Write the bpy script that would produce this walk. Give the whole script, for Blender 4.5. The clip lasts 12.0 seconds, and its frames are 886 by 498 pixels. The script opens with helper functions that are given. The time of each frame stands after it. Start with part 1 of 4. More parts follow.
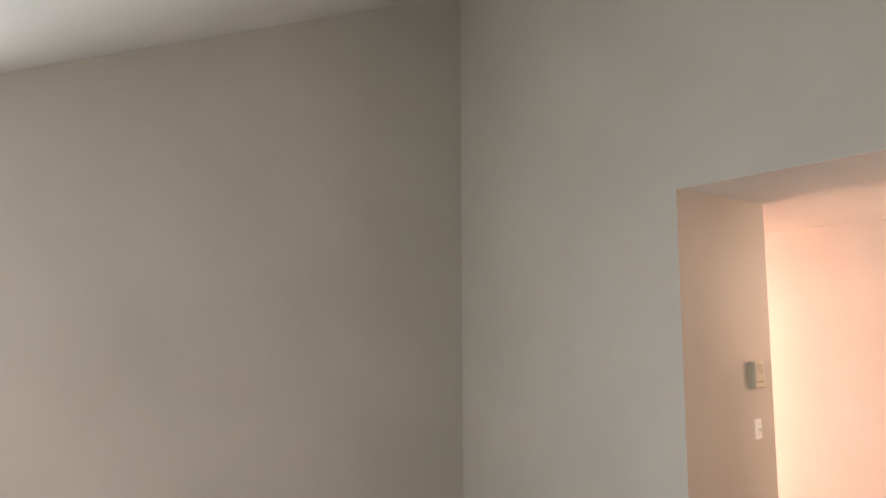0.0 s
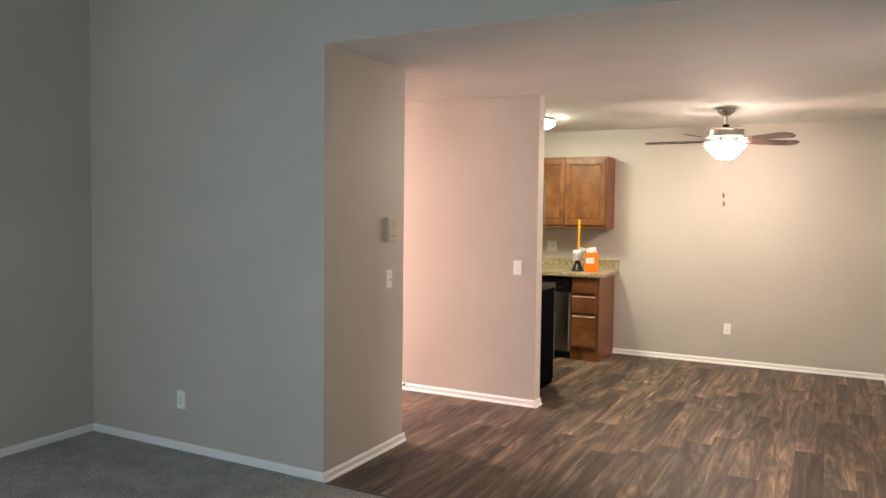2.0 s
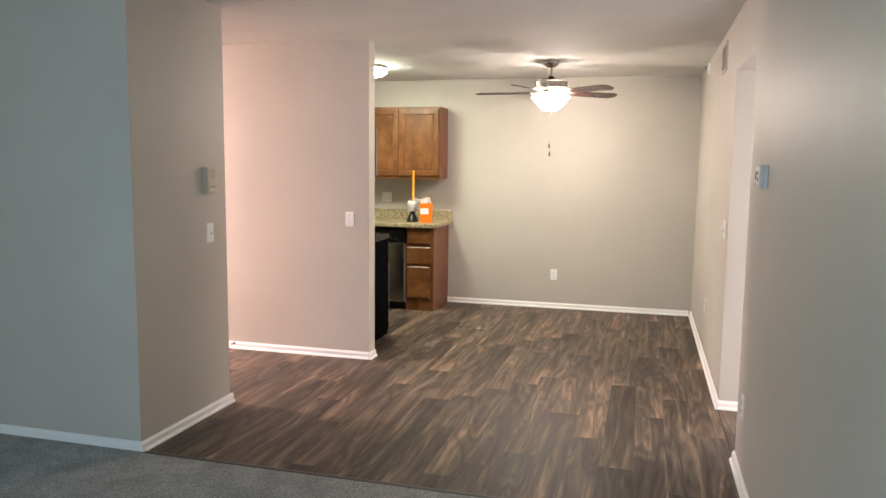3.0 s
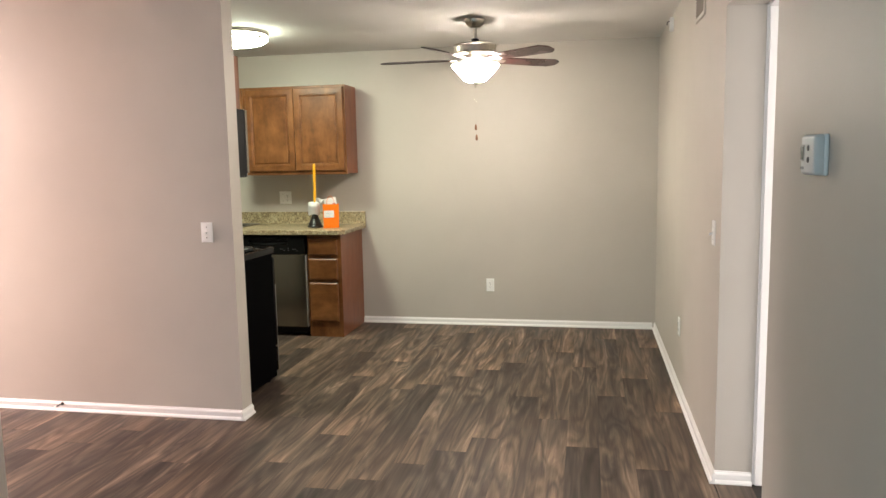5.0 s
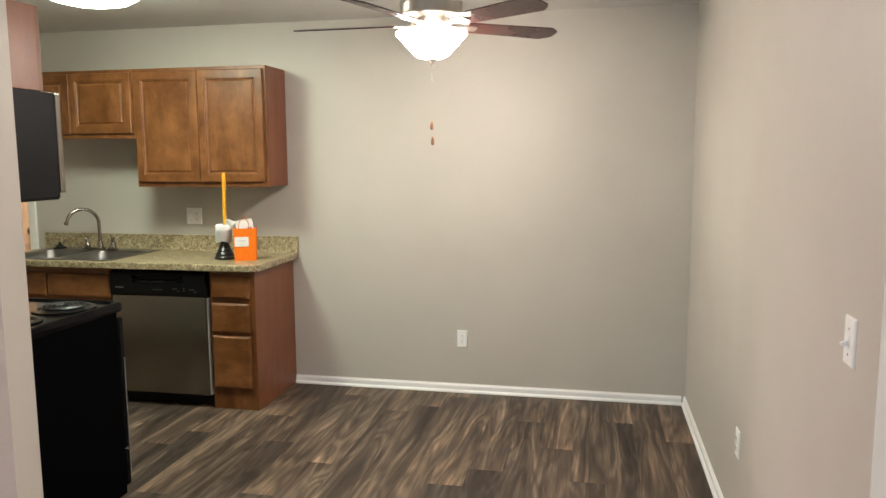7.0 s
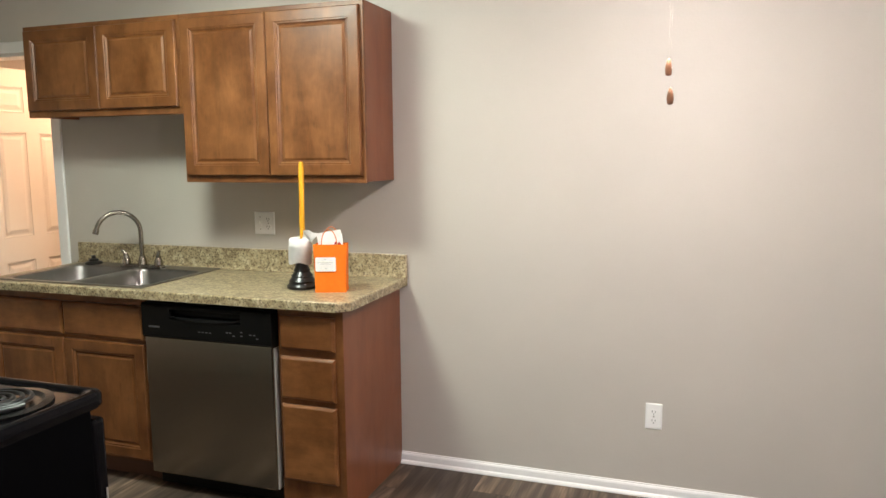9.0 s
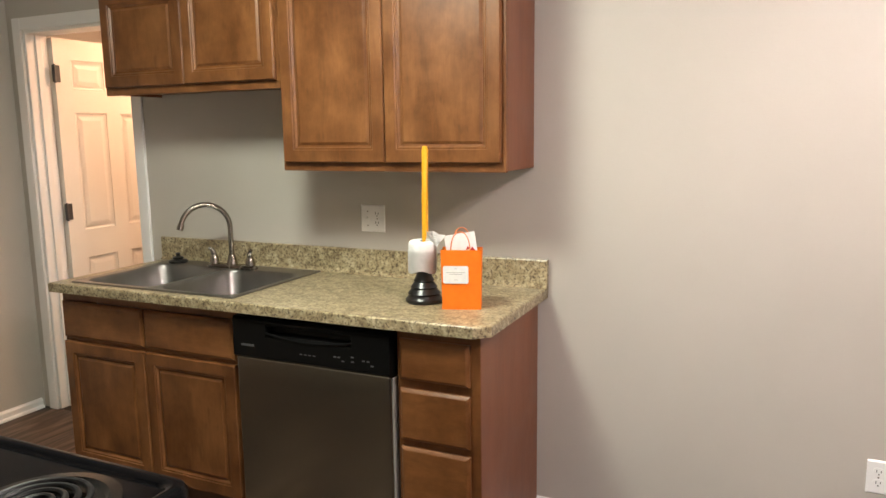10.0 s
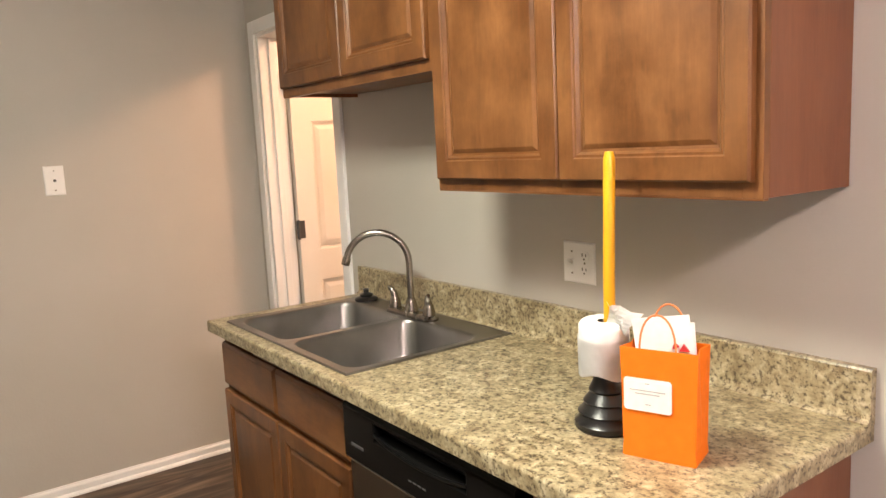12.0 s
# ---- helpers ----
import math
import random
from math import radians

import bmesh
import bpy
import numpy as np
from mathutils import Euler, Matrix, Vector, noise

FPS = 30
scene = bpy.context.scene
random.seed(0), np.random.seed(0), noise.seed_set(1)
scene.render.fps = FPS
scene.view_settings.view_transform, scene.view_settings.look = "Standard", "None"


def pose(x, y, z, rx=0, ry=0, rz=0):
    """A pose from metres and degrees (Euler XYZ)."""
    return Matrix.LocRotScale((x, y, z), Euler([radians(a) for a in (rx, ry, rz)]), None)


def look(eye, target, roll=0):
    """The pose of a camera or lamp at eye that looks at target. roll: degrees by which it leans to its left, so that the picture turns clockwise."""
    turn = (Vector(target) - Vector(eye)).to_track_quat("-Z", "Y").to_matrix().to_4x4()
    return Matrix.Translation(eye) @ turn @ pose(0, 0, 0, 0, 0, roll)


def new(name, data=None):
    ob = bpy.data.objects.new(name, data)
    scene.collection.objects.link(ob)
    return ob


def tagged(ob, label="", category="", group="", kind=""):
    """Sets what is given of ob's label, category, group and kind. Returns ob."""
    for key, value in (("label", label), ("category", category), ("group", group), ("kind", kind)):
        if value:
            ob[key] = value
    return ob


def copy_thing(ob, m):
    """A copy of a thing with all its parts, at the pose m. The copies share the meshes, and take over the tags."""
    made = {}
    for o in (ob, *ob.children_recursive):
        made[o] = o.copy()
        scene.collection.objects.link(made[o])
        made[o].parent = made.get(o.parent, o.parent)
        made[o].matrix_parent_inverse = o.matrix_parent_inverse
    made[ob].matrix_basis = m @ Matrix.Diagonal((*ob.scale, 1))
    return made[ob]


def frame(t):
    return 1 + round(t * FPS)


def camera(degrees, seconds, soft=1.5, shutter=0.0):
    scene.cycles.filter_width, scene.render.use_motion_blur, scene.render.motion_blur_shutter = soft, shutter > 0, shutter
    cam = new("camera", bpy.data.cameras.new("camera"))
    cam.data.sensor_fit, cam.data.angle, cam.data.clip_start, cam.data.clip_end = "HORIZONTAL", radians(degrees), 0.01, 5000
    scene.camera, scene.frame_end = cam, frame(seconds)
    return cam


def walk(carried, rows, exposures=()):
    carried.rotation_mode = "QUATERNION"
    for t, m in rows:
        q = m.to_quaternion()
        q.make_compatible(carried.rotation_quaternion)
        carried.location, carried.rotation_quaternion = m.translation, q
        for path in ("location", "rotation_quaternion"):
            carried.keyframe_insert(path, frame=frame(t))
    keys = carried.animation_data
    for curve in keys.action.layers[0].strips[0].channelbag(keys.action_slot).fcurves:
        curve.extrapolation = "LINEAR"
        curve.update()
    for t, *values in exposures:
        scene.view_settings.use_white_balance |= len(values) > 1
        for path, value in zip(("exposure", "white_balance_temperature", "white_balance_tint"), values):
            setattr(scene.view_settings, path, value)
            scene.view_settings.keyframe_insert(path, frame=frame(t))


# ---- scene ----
cam = camera(62.2, 12.0)

PATH = [
    (0, (0.044, 0.043, 1.656), (-1.564, 1.21, 1.885), -0.2),
    (0.5, (0.069, 0.043, 1.628), (-1.459, 1.314, 1.849), -0.2),
    (1, (0.038, 0.064, 1.603), (-1.344, 1.505, 1.72), 0.3),
    (1.5, (0.027, 0.106, 1.541), (-1.146, 1.726, 1.549), 0.4),
    (2, (0.053, 0.126, 1.53), (-0.876, 1.894, 1.428), 0.7),
    (2.5, (0.058, 0.169, 1.519), (-0.635, 2.036, 1.34), 0.8),
    (3, (0.082, 0.248, 1.507), (-0.444, 2.165, 1.283), 0.6),
    (3.2, (0.043, 0.359, 1.502), (-0.43, 2.288, 1.268), 0.6),
    (5, (0.009, 1.699, 1.484), (-0.377, 3.646, 1.24), -1.1),
    (5.5, (0.028, 2.131, 1.476), (-0.355, 4.077, 1.221), -1.1),
    (6, (0.02, 2.573, 1.481), (-0.36, 4.519, 1.222), -0.9),
    (6.5, (0.02, 3.037, 1.507), (-0.362, 4.984, 1.262), -0.5),
    (6.7, (0.021, 3.199, 1.525), (-0.369, 5.145, 1.281), -0.4),
    (8.3, (-0.46, 4.427, 1.57), (-0.953, 6.348, 1.311), -0.3),
    (8.5, (-0.532, 4.587, 1.552), (-1.068, 6.497, 1.299), -0.3),
    (9, (-0.685, 4.93, 1.49), (-1.339, 6.803, 1.233), -0.5),
    (9.5, (-0.914, 5.217, 1.505), (-1.669, 7.048, 1.222), -0.7),
    (10, (-1.169, 5.431, 1.504), (-2.004, 7.222, 1.193), -0.8),
    (10.5, (-1.245, 5.658, 1.476), (-2.181, 7.393, 1.138), -0.8),
    (11, (-1.262, 5.997, 1.484), (-2.368, 7.629, 1.145), -1.3),
    (11.5, (-1.34, 6.308, 1.46), (-2.683, 7.756, 1.141), -2.0),
    (12, (-1.355, 6.627, 1.488), (-2.953, 7.797, 1.21), -2.8),
]
walk(cam, [(t, look(eye, target, roll)) for t, eye, target, roll in PATH],
     [(0, 1.76, 8400, 37), (1.0, 1.4, 8100, 30), (1.8, 1.1, 7250, 25), (3.0, 1.12, 6500, 19), (5.0, 0.89, 6350, 14), (6.0, 0.74, 6350, 14), (8.5, 1.13, 5850, 17), (9.5, 1.07, 6050, 22), (10.5, 1.12, 6300, 25), (12, 1.36, 6500, 29)])

# ---- light ----
world = bpy.data.worlds.new("sky")
scene.world = world
world.use_nodes = True
wn = world.node_tree
sky = wn.nodes.new("ShaderNodeTexSky")
sky.sky_type, sky.sun_disc = "NISHITA", False
sky.sun_elevation, sky.sun_rotation = radians(30), radians(109)
wn.nodes["Background"].inputs[1].default_value = 0.1
wn.links.new(sky.outputs[0], wn.nodes["Background"].inputs[0])
sun = new("sun", bpy.data.lights.new("sun", "SUN"))
sun.data.energy, sun.data.angle, sun.data.color = 2.5, radians(0.5), (1, 0.95, 0.88)
sun.matrix_world = look((20, 1, 12), (0, 8, 0))

FAN_GLOW, FAN_TINT = 66.0, (1.0, 0.888, 0.730)
BULB_GLOW = 135.0
KITCHEN_GLOW, KITCHEN_TINT = 38.0, (0.91, 1.0, 0.75)
HALL_GLOW, HALL_TINT = 430.0, (1.0, 0.79, 0.74)
LAUNDRY_GLOW, LAUNDRY_TINT = 66.0, (1.0, 0.60, 0.31)


def window_light(name, m, w, h, watts, tint):
    lamp = bpy.data.lights.new(name, "AREA")
    lamp.shape, lamp.size, lamp.size_y, lamp.energy, lamp.color = "RECTANGLE", w, h, watts, tint
    ob = new(name, lamp)
    ob.matrix_world = m
    return ob


# daylight of an assumed patio door behind the walker and unseen bedroom windows
window_light("patio_daylight", pose(-1.6, -1.22, 1.05, 90, 0, 0), 2.3, 1.9, 14.0, (0.58, 0.87, 0.99))
# fill through an unseen west window, added to brighten the east wall
window_light("side_fill", pose(-4.34, -0.45, 1.45, 0, -90, 0), 1.2, 1.3, 18, (0.58, 0.87, 0.99))
# warm fill added to light the reveal of the bedroom doorway
window_light("bedroom_warm_fill", pose(4.15, 3.95, 1.5, 0, 90, 0), 1.2, 1.3, 60, (1.0, 0.88, 0.76))
# second unseen window, added to brighten the bedroom beyond the doorway
window_light("bedroom_far_daylight", pose(4.15, 8.7, 1.5, 0, 90, 0), 1.2, 1.3, 60, (0.80, 0.90, 1.0))


# ---- materials ----
def material(name, colour, rough=0.5, metal=0.0, spec=0.5):
    m = bpy.data.materials.new(name)
    m.use_nodes = True
    b = m.node_tree.nodes["Principled BSDF"]
    b.inputs["Base Color"].default_value = (*colour, 1)
    b.inputs["Roughness"].default_value = rough
    b.inputs["Metallic"].default_value = metal
    b.inputs["Specular IOR Level"].default_value = spec
    return m


def node(m, kind, **values):
    n = m.node_tree.nodes.new(kind)
    for k, v in values.items():
        n.inputs[k.replace("_", " ")].default_value = v
    return n


def link(m, a, b):
    m.node_tree.links.new(a, b)


def coords(m, scale=(1, 1, 1), space="Object", shift=False):
    c = node(m, "ShaderNodeTexCoord")
    p = node(m, "ShaderNodeMapping")
    p.inputs["Scale"].default_value = scale
    link(m, c.outputs[space], p.inputs["Vector"])
    if shift:
        info = node(m, "ShaderNodeObjectInfo")
        mul = m.node_tree.nodes.new("ShaderNodeMath")
        mul.operation = "MULTIPLY"
        mul.inputs[1].default_value = 37.0
        comb = node(m, "ShaderNodeCombineXYZ")
        link(m, info.outputs["Random"], mul.inputs[0])
        for i in range(3):
            link(m, mul.outputs[0], comb.inputs[i])
        link(m, comb.outputs[0], p.inputs["Location"])
    return p.outputs[0]


def ramp(m, fac, stops):
    r = node(m, "ShaderNodeValToRGB")
    els = r.color_ramp.elements
    while len(els) < len(stops):
        els.new(0.5)
    for e, (pos, col) in zip(els, stops):
        e.position, e.color = pos, (*col, 1)
    link(m, fac, r.inputs["Fac"])
    return r.outputs["Color"]


def mix(m, fac, a, b, blend="MIX"):
    n = m.node_tree.nodes.new("ShaderNodeMix")
    n.data_type, n.blend_type = "RGBA", blend
    for sock, v in ((n.inputs[0], fac), (n.inputs[6], a), (n.inputs[7], b)):
        if isinstance(v, (int, float)):
            sock.default_value = v
        elif isinstance(v, tuple):
            sock.default_value = (*v, 1)
        else:
            link(m, v, sock)
    return n.outputs[2]


def bump(m, height, strength, distance=0.01, normal=None):
    n = node(m, "ShaderNodeBump", Strength=strength, Distance=distance)
    link(m, height, n.inputs["Height"])
    if normal:
        link(m, normal, n.inputs["Normal"])
    link(m, n.outputs[0], m.node_tree.nodes["Principled BSDF"].inputs["Normal"])
    return n.outputs[0]


def bsdf(m):
    return m.node_tree.nodes["Principled BSDF"]


def painted(name, colour, rough=0.6, grain=90.0, lift=0.12, patch=0.05, dist=0.004):
    """Rolled wall paint: fine orange-peel relief, faint larger patches."""
    m = material(name, colour, rough, spec=0.3)
    v = coords(m)
    big = node(m, "ShaderNodeTexNoise", Scale=1.3, Detail=4.0)
    fine = node(m, "ShaderNodeTexNoise", Scale=grain, Detail=3.0)
    link(m, v, big.inputs["Vector"])
    link(m, v, fine.inputs["Vector"])
    dark = tuple(c * (1 - patch) for c in colour)
    light = tuple(min(1, c * (1 + patch)) for c in colour)
    link(m, ramp(m, big.outputs["Fac"], [(0.3, dark), (0.7, light)]), bsdf(m).inputs["Base Color"])
    bump(m, fine.outputs["Fac"], lift, dist)
    return m


WALL = painted("wall_paint", (0.525, 0.49, 0.438), 0.5)
bsdf(WALL).inputs["Specular IOR Level"].default_value = 0.45
CEIL = painted("ceiling_paint", (0.68, 0.665, 0.64), 0.8, grain=70, lift=0.35, dist=0.006)
TRIM = painted("white_trim_paint", (0.87, 0.865, 0.85), 0.35, grain=40, lift=0.03, patch=0.03)
DOORP = painted("door_paint", (0.80, 0.77, 0.71), 0.42, grain=60, lift=0.05, patch=0.03)
PLATE = material("white_plastic", (0.90, 0.90, 0.88), 0.35)
SLOT = material("dark_slot", (0.03, 0.03, 0.03), 0.6)
BEIGE = painted("aged_beige_plastic", (0.60, 0.55, 0.43), 0.5, grain=30, lift=0.03)
BLACK = material("black_plastic", (0.004, 0.004, 0.004), 0.3, spec=0.16)
RUBBER = material("black_rubber", (0.012, 0.012, 0.012), 0.28)
YELLOW = material("yellow_painted_wood", (0.80, 0.38, 0.006), 0.4)
CHROME = material("satin_nickel", (0.52, 0.49, 0.45), 0.25, 1.0)
DARKMETAL = material("aged_hinge_metal", (0.10, 0.10, 0.10), 0.5, 0.7)
PULLWOOD = material("pull_wood", (0.20, 0.085, 0.035), 0.5)
DIMINK = material("dark_grey_print", (0.09, 0.09, 0.092), 0.6)
INK = material("grey_print", (0.30, 0.30, 0.31), 0.6)
RED = material("red_print", (0.55, 0.04, 0.04), 0.6)
SCREEN = material("grey_display", (0.10, 0.12, 0.11), 0.2)


def wood(name, dark, mid, light, rough=0.38, along=2, shift=True, bold=1.0):
    """Stained wood: soft long grain, cloudy stain, small dark flecks."""
    m = material(name, mid, rough, spec=0.42)
    scale = [4.5, 4.5, 4.5]
    scale[along] = 1.3
    grain = node(m, "ShaderNodeTexNoise", Scale=2.6, Detail=7.0, Roughness=0.60, Distortion=0.35)
    link(m, coords(m, tuple(scale), "Object", shift), grain.inputs["Vector"])
    cloud = node(m, "ShaderNodeTexNoise", Scale=5.5, Detail=5.0, Roughness=0.62)
    link(m, coords(m, (1, 1, 1), "Object", shift), cloud.inputs["Vector"])
    fine_scale = [210.0, 210.0, 210.0]
    fine_scale[along] = 16.0
    fine = node(m, "ShaderNodeTexNoise", Scale=1.0, Detail=2.0)
    link(m, coords(m, tuple(fine_scale), "Object", shift), fine.inputs["Vector"])
    fleck_scale = [26.0, 26.0, 26.0]
    fleck_scale[along] = 9.0
    fleck = node(m, "ShaderNodeTexNoise", Scale=1.0, Detail=2.0)
    link(m, coords(m, tuple(fleck_scale), "Object", shift), fleck.inputs["Vector"])
    c = ramp(m, grain.outputs["Fac"], [(0.32, dark), (0.5, mid), (0.70, light)])
    c = mix(m, 0.5 * bold, c, ramp(m, cloud.outputs["Fac"], [(0.34, tuple(k * 0.9 for k in dark)), (0.66, light)]), "MIX")
    c = mix(m, 0.45 * bold, c, ramp(m, fleck.outputs["Fac"], [(0.24, (0.45, 0.40, 0.36)), (0.36, (1, 1, 1))]), "MULTIPLY")
    c = mix(m, 0.10, c, ramp(m, fine.outputs["Fac"], [(0.35, (0.25, 0.25, 0.25)), (0.65, (1, 1, 1))]), "MULTIPLY")
    info = node(m, "ShaderNodeObjectInfo")
    c = mix(m, 1.0, c, ramp(m, info.outputs["Random"], [(0.0, (0.90, 0.88, 0.86)), (1.0, (1.08, 1.08, 1.06))]), "MULTIPLY")
    link(m, c, bsdf(m).inputs["Base Color"])
    link(m, ramp(m, cloud.outputs["Fac"], [(0.3, (rough * 0.85,) * 3), (0.7, (rough * 1.15,) * 3)]), bsdf(m).inputs["Roughness"])
    bump(m, fine.outputs["Fac"], 0.06, 0.002)
    return m


STAIN = (0.092, 0.030, 0.0070), (0.174, 0.063, 0.0172), (0.285, 0.121, 0.040)
CABINET = wood("stained_maple", *STAIN)
CABINET_H = wood("stained_maple_across", *STAIN, along=0)
ENDPANEL = wood("red_brown_end_panel", (0.185, 0.062, 0.026), (0.222, 0.078, 0.034), (0.260, 0.095, 0.043), rough=0.36, bold=0.45)
BLADE = wood("mahogany_fan_blade", (0.030, 0.008, 0.008), (0.050, 0.013, 0.012), (0.075, 0.02, 0.017), rough=0.28, along=0)


def plank_material():
    """Printed walnut: contour-like cathedral grain, pale streaks, each board paler towards its south end."""
    m = material("dark_vinyl_plank", (0.10, 0.08, 0.065), 0.5, spec=0.28)
    field = node(m, "ShaderNodeTexNoise", Scale=1.0, Detail=2.0, Roughness=0.45, Distortion=0.4)
    link(m, coords(m, (6.5, 0.85, 1), "Object", True), field.inputs["Vector"])
    bands = m.node_tree.nodes.new("ShaderNodeMath")
    bands.operation = "MULTIPLY"
    bands.inputs[1].default_value = 58.0
    link(m, field.outputs["Fac"], bands.inputs[0])
    wave = m.node_tree.nodes.new("ShaderNodeMath")
    wave.operation = "SINE"
    link(m, bands.outputs[0], wave.inputs[0])
    half = m.node_tree.nodes.new("ShaderNodeMath")
    half.operation = "MULTIPLY_ADD"
    half.inputs[1].default_value, half.inputs[2].default_value = 0.5, 0.5
    link(m, wave.outputs[0], half.inputs[0])
    streak = node(m, "ShaderNodeTexNoise", Scale=1.0, Detail=5.0, Roughness=0.6, Distortion=0.8)
    link(m, coords(m, (15, 1.1, 1), "Object", True), streak.inputs["Vector"])
    cloud = node(m, "ShaderNodeTexNoise", Scale=1.0, Detail=3.0)
    link(m, coords(m, (8, 2.6, 1), "Object", True), cloud.inputs["Vector"])
    fine = node(m, "ShaderNodeTexNoise", Scale=1.0, Detail=4.0)
    link(m, coords(m, (150, 5, 1), "Object", True), fine.inputs["Vector"])
    c = ramp(m, streak.outputs["Fac"], [(0.30, (0.054, 0.040, 0.031)), (0.47, (0.098, 0.074, 0.058)),
                                        (0.60, (0.165, 0.126, 0.097)), (0.76, (0.34, 0.262, 0.196))])
    c = mix(m, 0.55, c, ramp(m, half.outputs[0], [(0.0, (0.48, 0.46, 0.44)), (0.55, (1.0, 1.0, 1.0)), (1.0, (1.36, 1.32, 1.26))]), "MULTIPLY")
    c = mix(m, 0.6, c, ramp(m, cloud.outputs["Fac"], [(0.34, (0.55, 0.55, 0.56)), (0.66, (1.45, 1.40, 1.32))]), "MULTIPLY")
    c = mix(m, 0.45, c, ramp(m, fine.outputs["Fac"], [(0.3, (0.5, 0.5, 0.5)), (0.7, (1.25, 1.25, 1.25))]), "MULTIPLY")
    sep = node(m, "ShaderNodeSeparateXYZ")
    link(m, coords(m, (1, 1 / PL, 1)), sep.inputs[0])
    end = m.node_tree.nodes.new("ShaderNodeMath")
    end.operation = "ADD"
    end.inputs[1].default_value = 0.5
    link(m, sep.outputs["Y"], end.inputs[0])
    c = mix(m, 1.0, c, ramp(m, end.outputs[0], [(0.0, (1.28, 1.22, 1.15)), (0.16, (1.02, 1.00, 0.97)), (0.6, (0.92, 0.92, 0.92)), (1.0, (0.66, 0.66, 0.68))]), "MULTIPLY")
    info = node(m, "ShaderNodeObjectInfo")
    c = mix(m, 1.0, c, ramp(m, info.outputs["Random"], [(0.0, (0.84, 0.84, 0.86)), (1.0, (1.16, 1.12, 1.08))]), "MULTIPLY")
    link(m, c, bsdf(m).inputs["Base Color"])
    bump(m, fine.outputs["Fac"], 0.12, 0.002)
    link(m, ramp(m, cloud.outputs["Fac"], [(0.3, (0.42, 0.42, 0.42)), (0.7, (0.54, 0.54, 0.54))]), bsdf(m).inputs["Roughness"])
    return m


PW, PL = 0.1667, 1.467      # plank width and length
PLANK = plank_material()
GROUT = material("plank_joint", (0.022, 0.018, 0.015), 0.8)


def carpet_material():
    m = material("grey_carpet", (0.22, 0.21, 0.20), 0.95, spec=0.1)
    v = coords(m)
    tuft = node(m, "ShaderNodeTexNoise", Scale=190.0, Detail=3.0)
    patch = node(m, "ShaderNodeTexNoise", Scale=6.0, Detail=5.0)
    link(m, v, tuft.inputs["Vector"])
    link(m, v, patch.inputs["Vector"])
    c = ramp(m, tuft.outputs["Fac"], [(0.35, (0.26, 0.255, 0.245)), (0.65, (0.64, 0.63, 0.60))])
    c = mix(m, 0.5, c, ramp(m, patch.outputs["Fac"], [(0.35, (0.65, 0.65, 0.65)), (0.65, (1.2, 1.2, 1.2))]), "MULTIPLY")
    link(m, c, bsdf(m).inputs["Base Color"])
    bump(m, tuft.outputs["Fac"], 0.9, 0.012)
    return m


CARPET = carpet_material()


def laminate_material():
    m = material("granite_look_laminate", (0.4, 0.33, 0.2), 0.30)
    v = coords(m)
    warp = node(m, "ShaderNodeTexNoise", Scale=30.0, Detail=6.0, Roughness=0.68, Distortion=0.6)
    link(m, v, warp.inputs["Vector"])
    cell = node(m, "ShaderNodeTexVoronoi", Scale=95.0)
    cell.inputs["Randomness"].default_value = 1.0
    link(m, v, cell.inputs["Vector"])
    speck = node(m, "ShaderNodeTexNoise", Scale=100.0, Detail=4.0, Roughness=0.7)
    link(m, v, speck.inputs["Vector"])
    c = ramp(m, warp.outputs["Fac"], [(0.30, (0.15, 0.110, 0.070)), (0.42, (0.290, 0.232, 0.140)),
                                      (0.54, (0.425, 0.362, 0.238)), (0.68, (0.57, 0.515, 0.375))])
    d = ramp(m, speck.outputs["Fac"], [(0.40, (0.17, 0.130, 0.10)), (0.46, (0.88, 0.85, 0.79)), (0.62, (1.12, 1.1, 1.05))])
    c = mix(m, 0.85, c, d, "MULTIPLY")
    g = ramp(m, cell.outputs["Color"], [(0.1, (0.70, 0.68, 0.62)), (0.9, (1.2, 1.18, 1.12))])
    c = mix(m, 0.5, c, g, "MULTIPLY")
    link(m, c, bsdf(m).inputs["Base Color"])
    bump(m, speck.outputs["Fac"], 0.04, 0.001)
    return m


LAMINATE = laminate_material()


def brushed(name, colour, rough, axis_scale, metal=1.0, grain=0.11):
    m = material(name, colour, rough, metal)
    n = node(m, "ShaderNodeTexNoise", Scale=1.0, Detail=3.0)
    link(m, coords(m, axis_scale), n.inputs["Vector"])
    link(m, ramp(m, n.outputs["Fac"], [(0.3, tuple(c * (1 - grain) for c in colour)), (0.7, tuple(min(1, c * (1 + grain)) for c in colour))]),
         bsdf(m).inputs["Base Color"])
    r = ramp(m, n.outputs["Fac"], [(0.3, (rough * (1 - 1.3 * grain),) * 3), (0.7, (rough * (1 + 1.7 * grain),) * 3)])
    link(m, r, bsdf(m).inputs["Roughness"])
    bump(m, n.outputs["Fac"], 0.36 * grain, 0.001)
    return m


STAINLESS = brushed("brushed_stainless", (0.295, 0.272, 0.245), 0.20, (5, 3, 260), grain=0.03)
SINKSTEEL = brushed("sink_steel", (0.30, 0.29, 0.28), 0.34, (9, 9, 9))
NICKEL = brushed("brushed_nickel", (0.30, 0.27, 0.235), 0.24, (20, 20, 4))
FANMETAL = brushed("satin_fan_nickel", (0.56, 0.52, 0.47), 0.30, (20, 20, 4))
ENAMEL = material("black_enamel", (0.004, 0.004, 0.005), 0.16, spec=0.10)
APPLIANCE = painted("black_appliance_side", (0.0022, 0.0022, 0.0026), 0.6, grain=220, lift=0.05, patch=0.1)
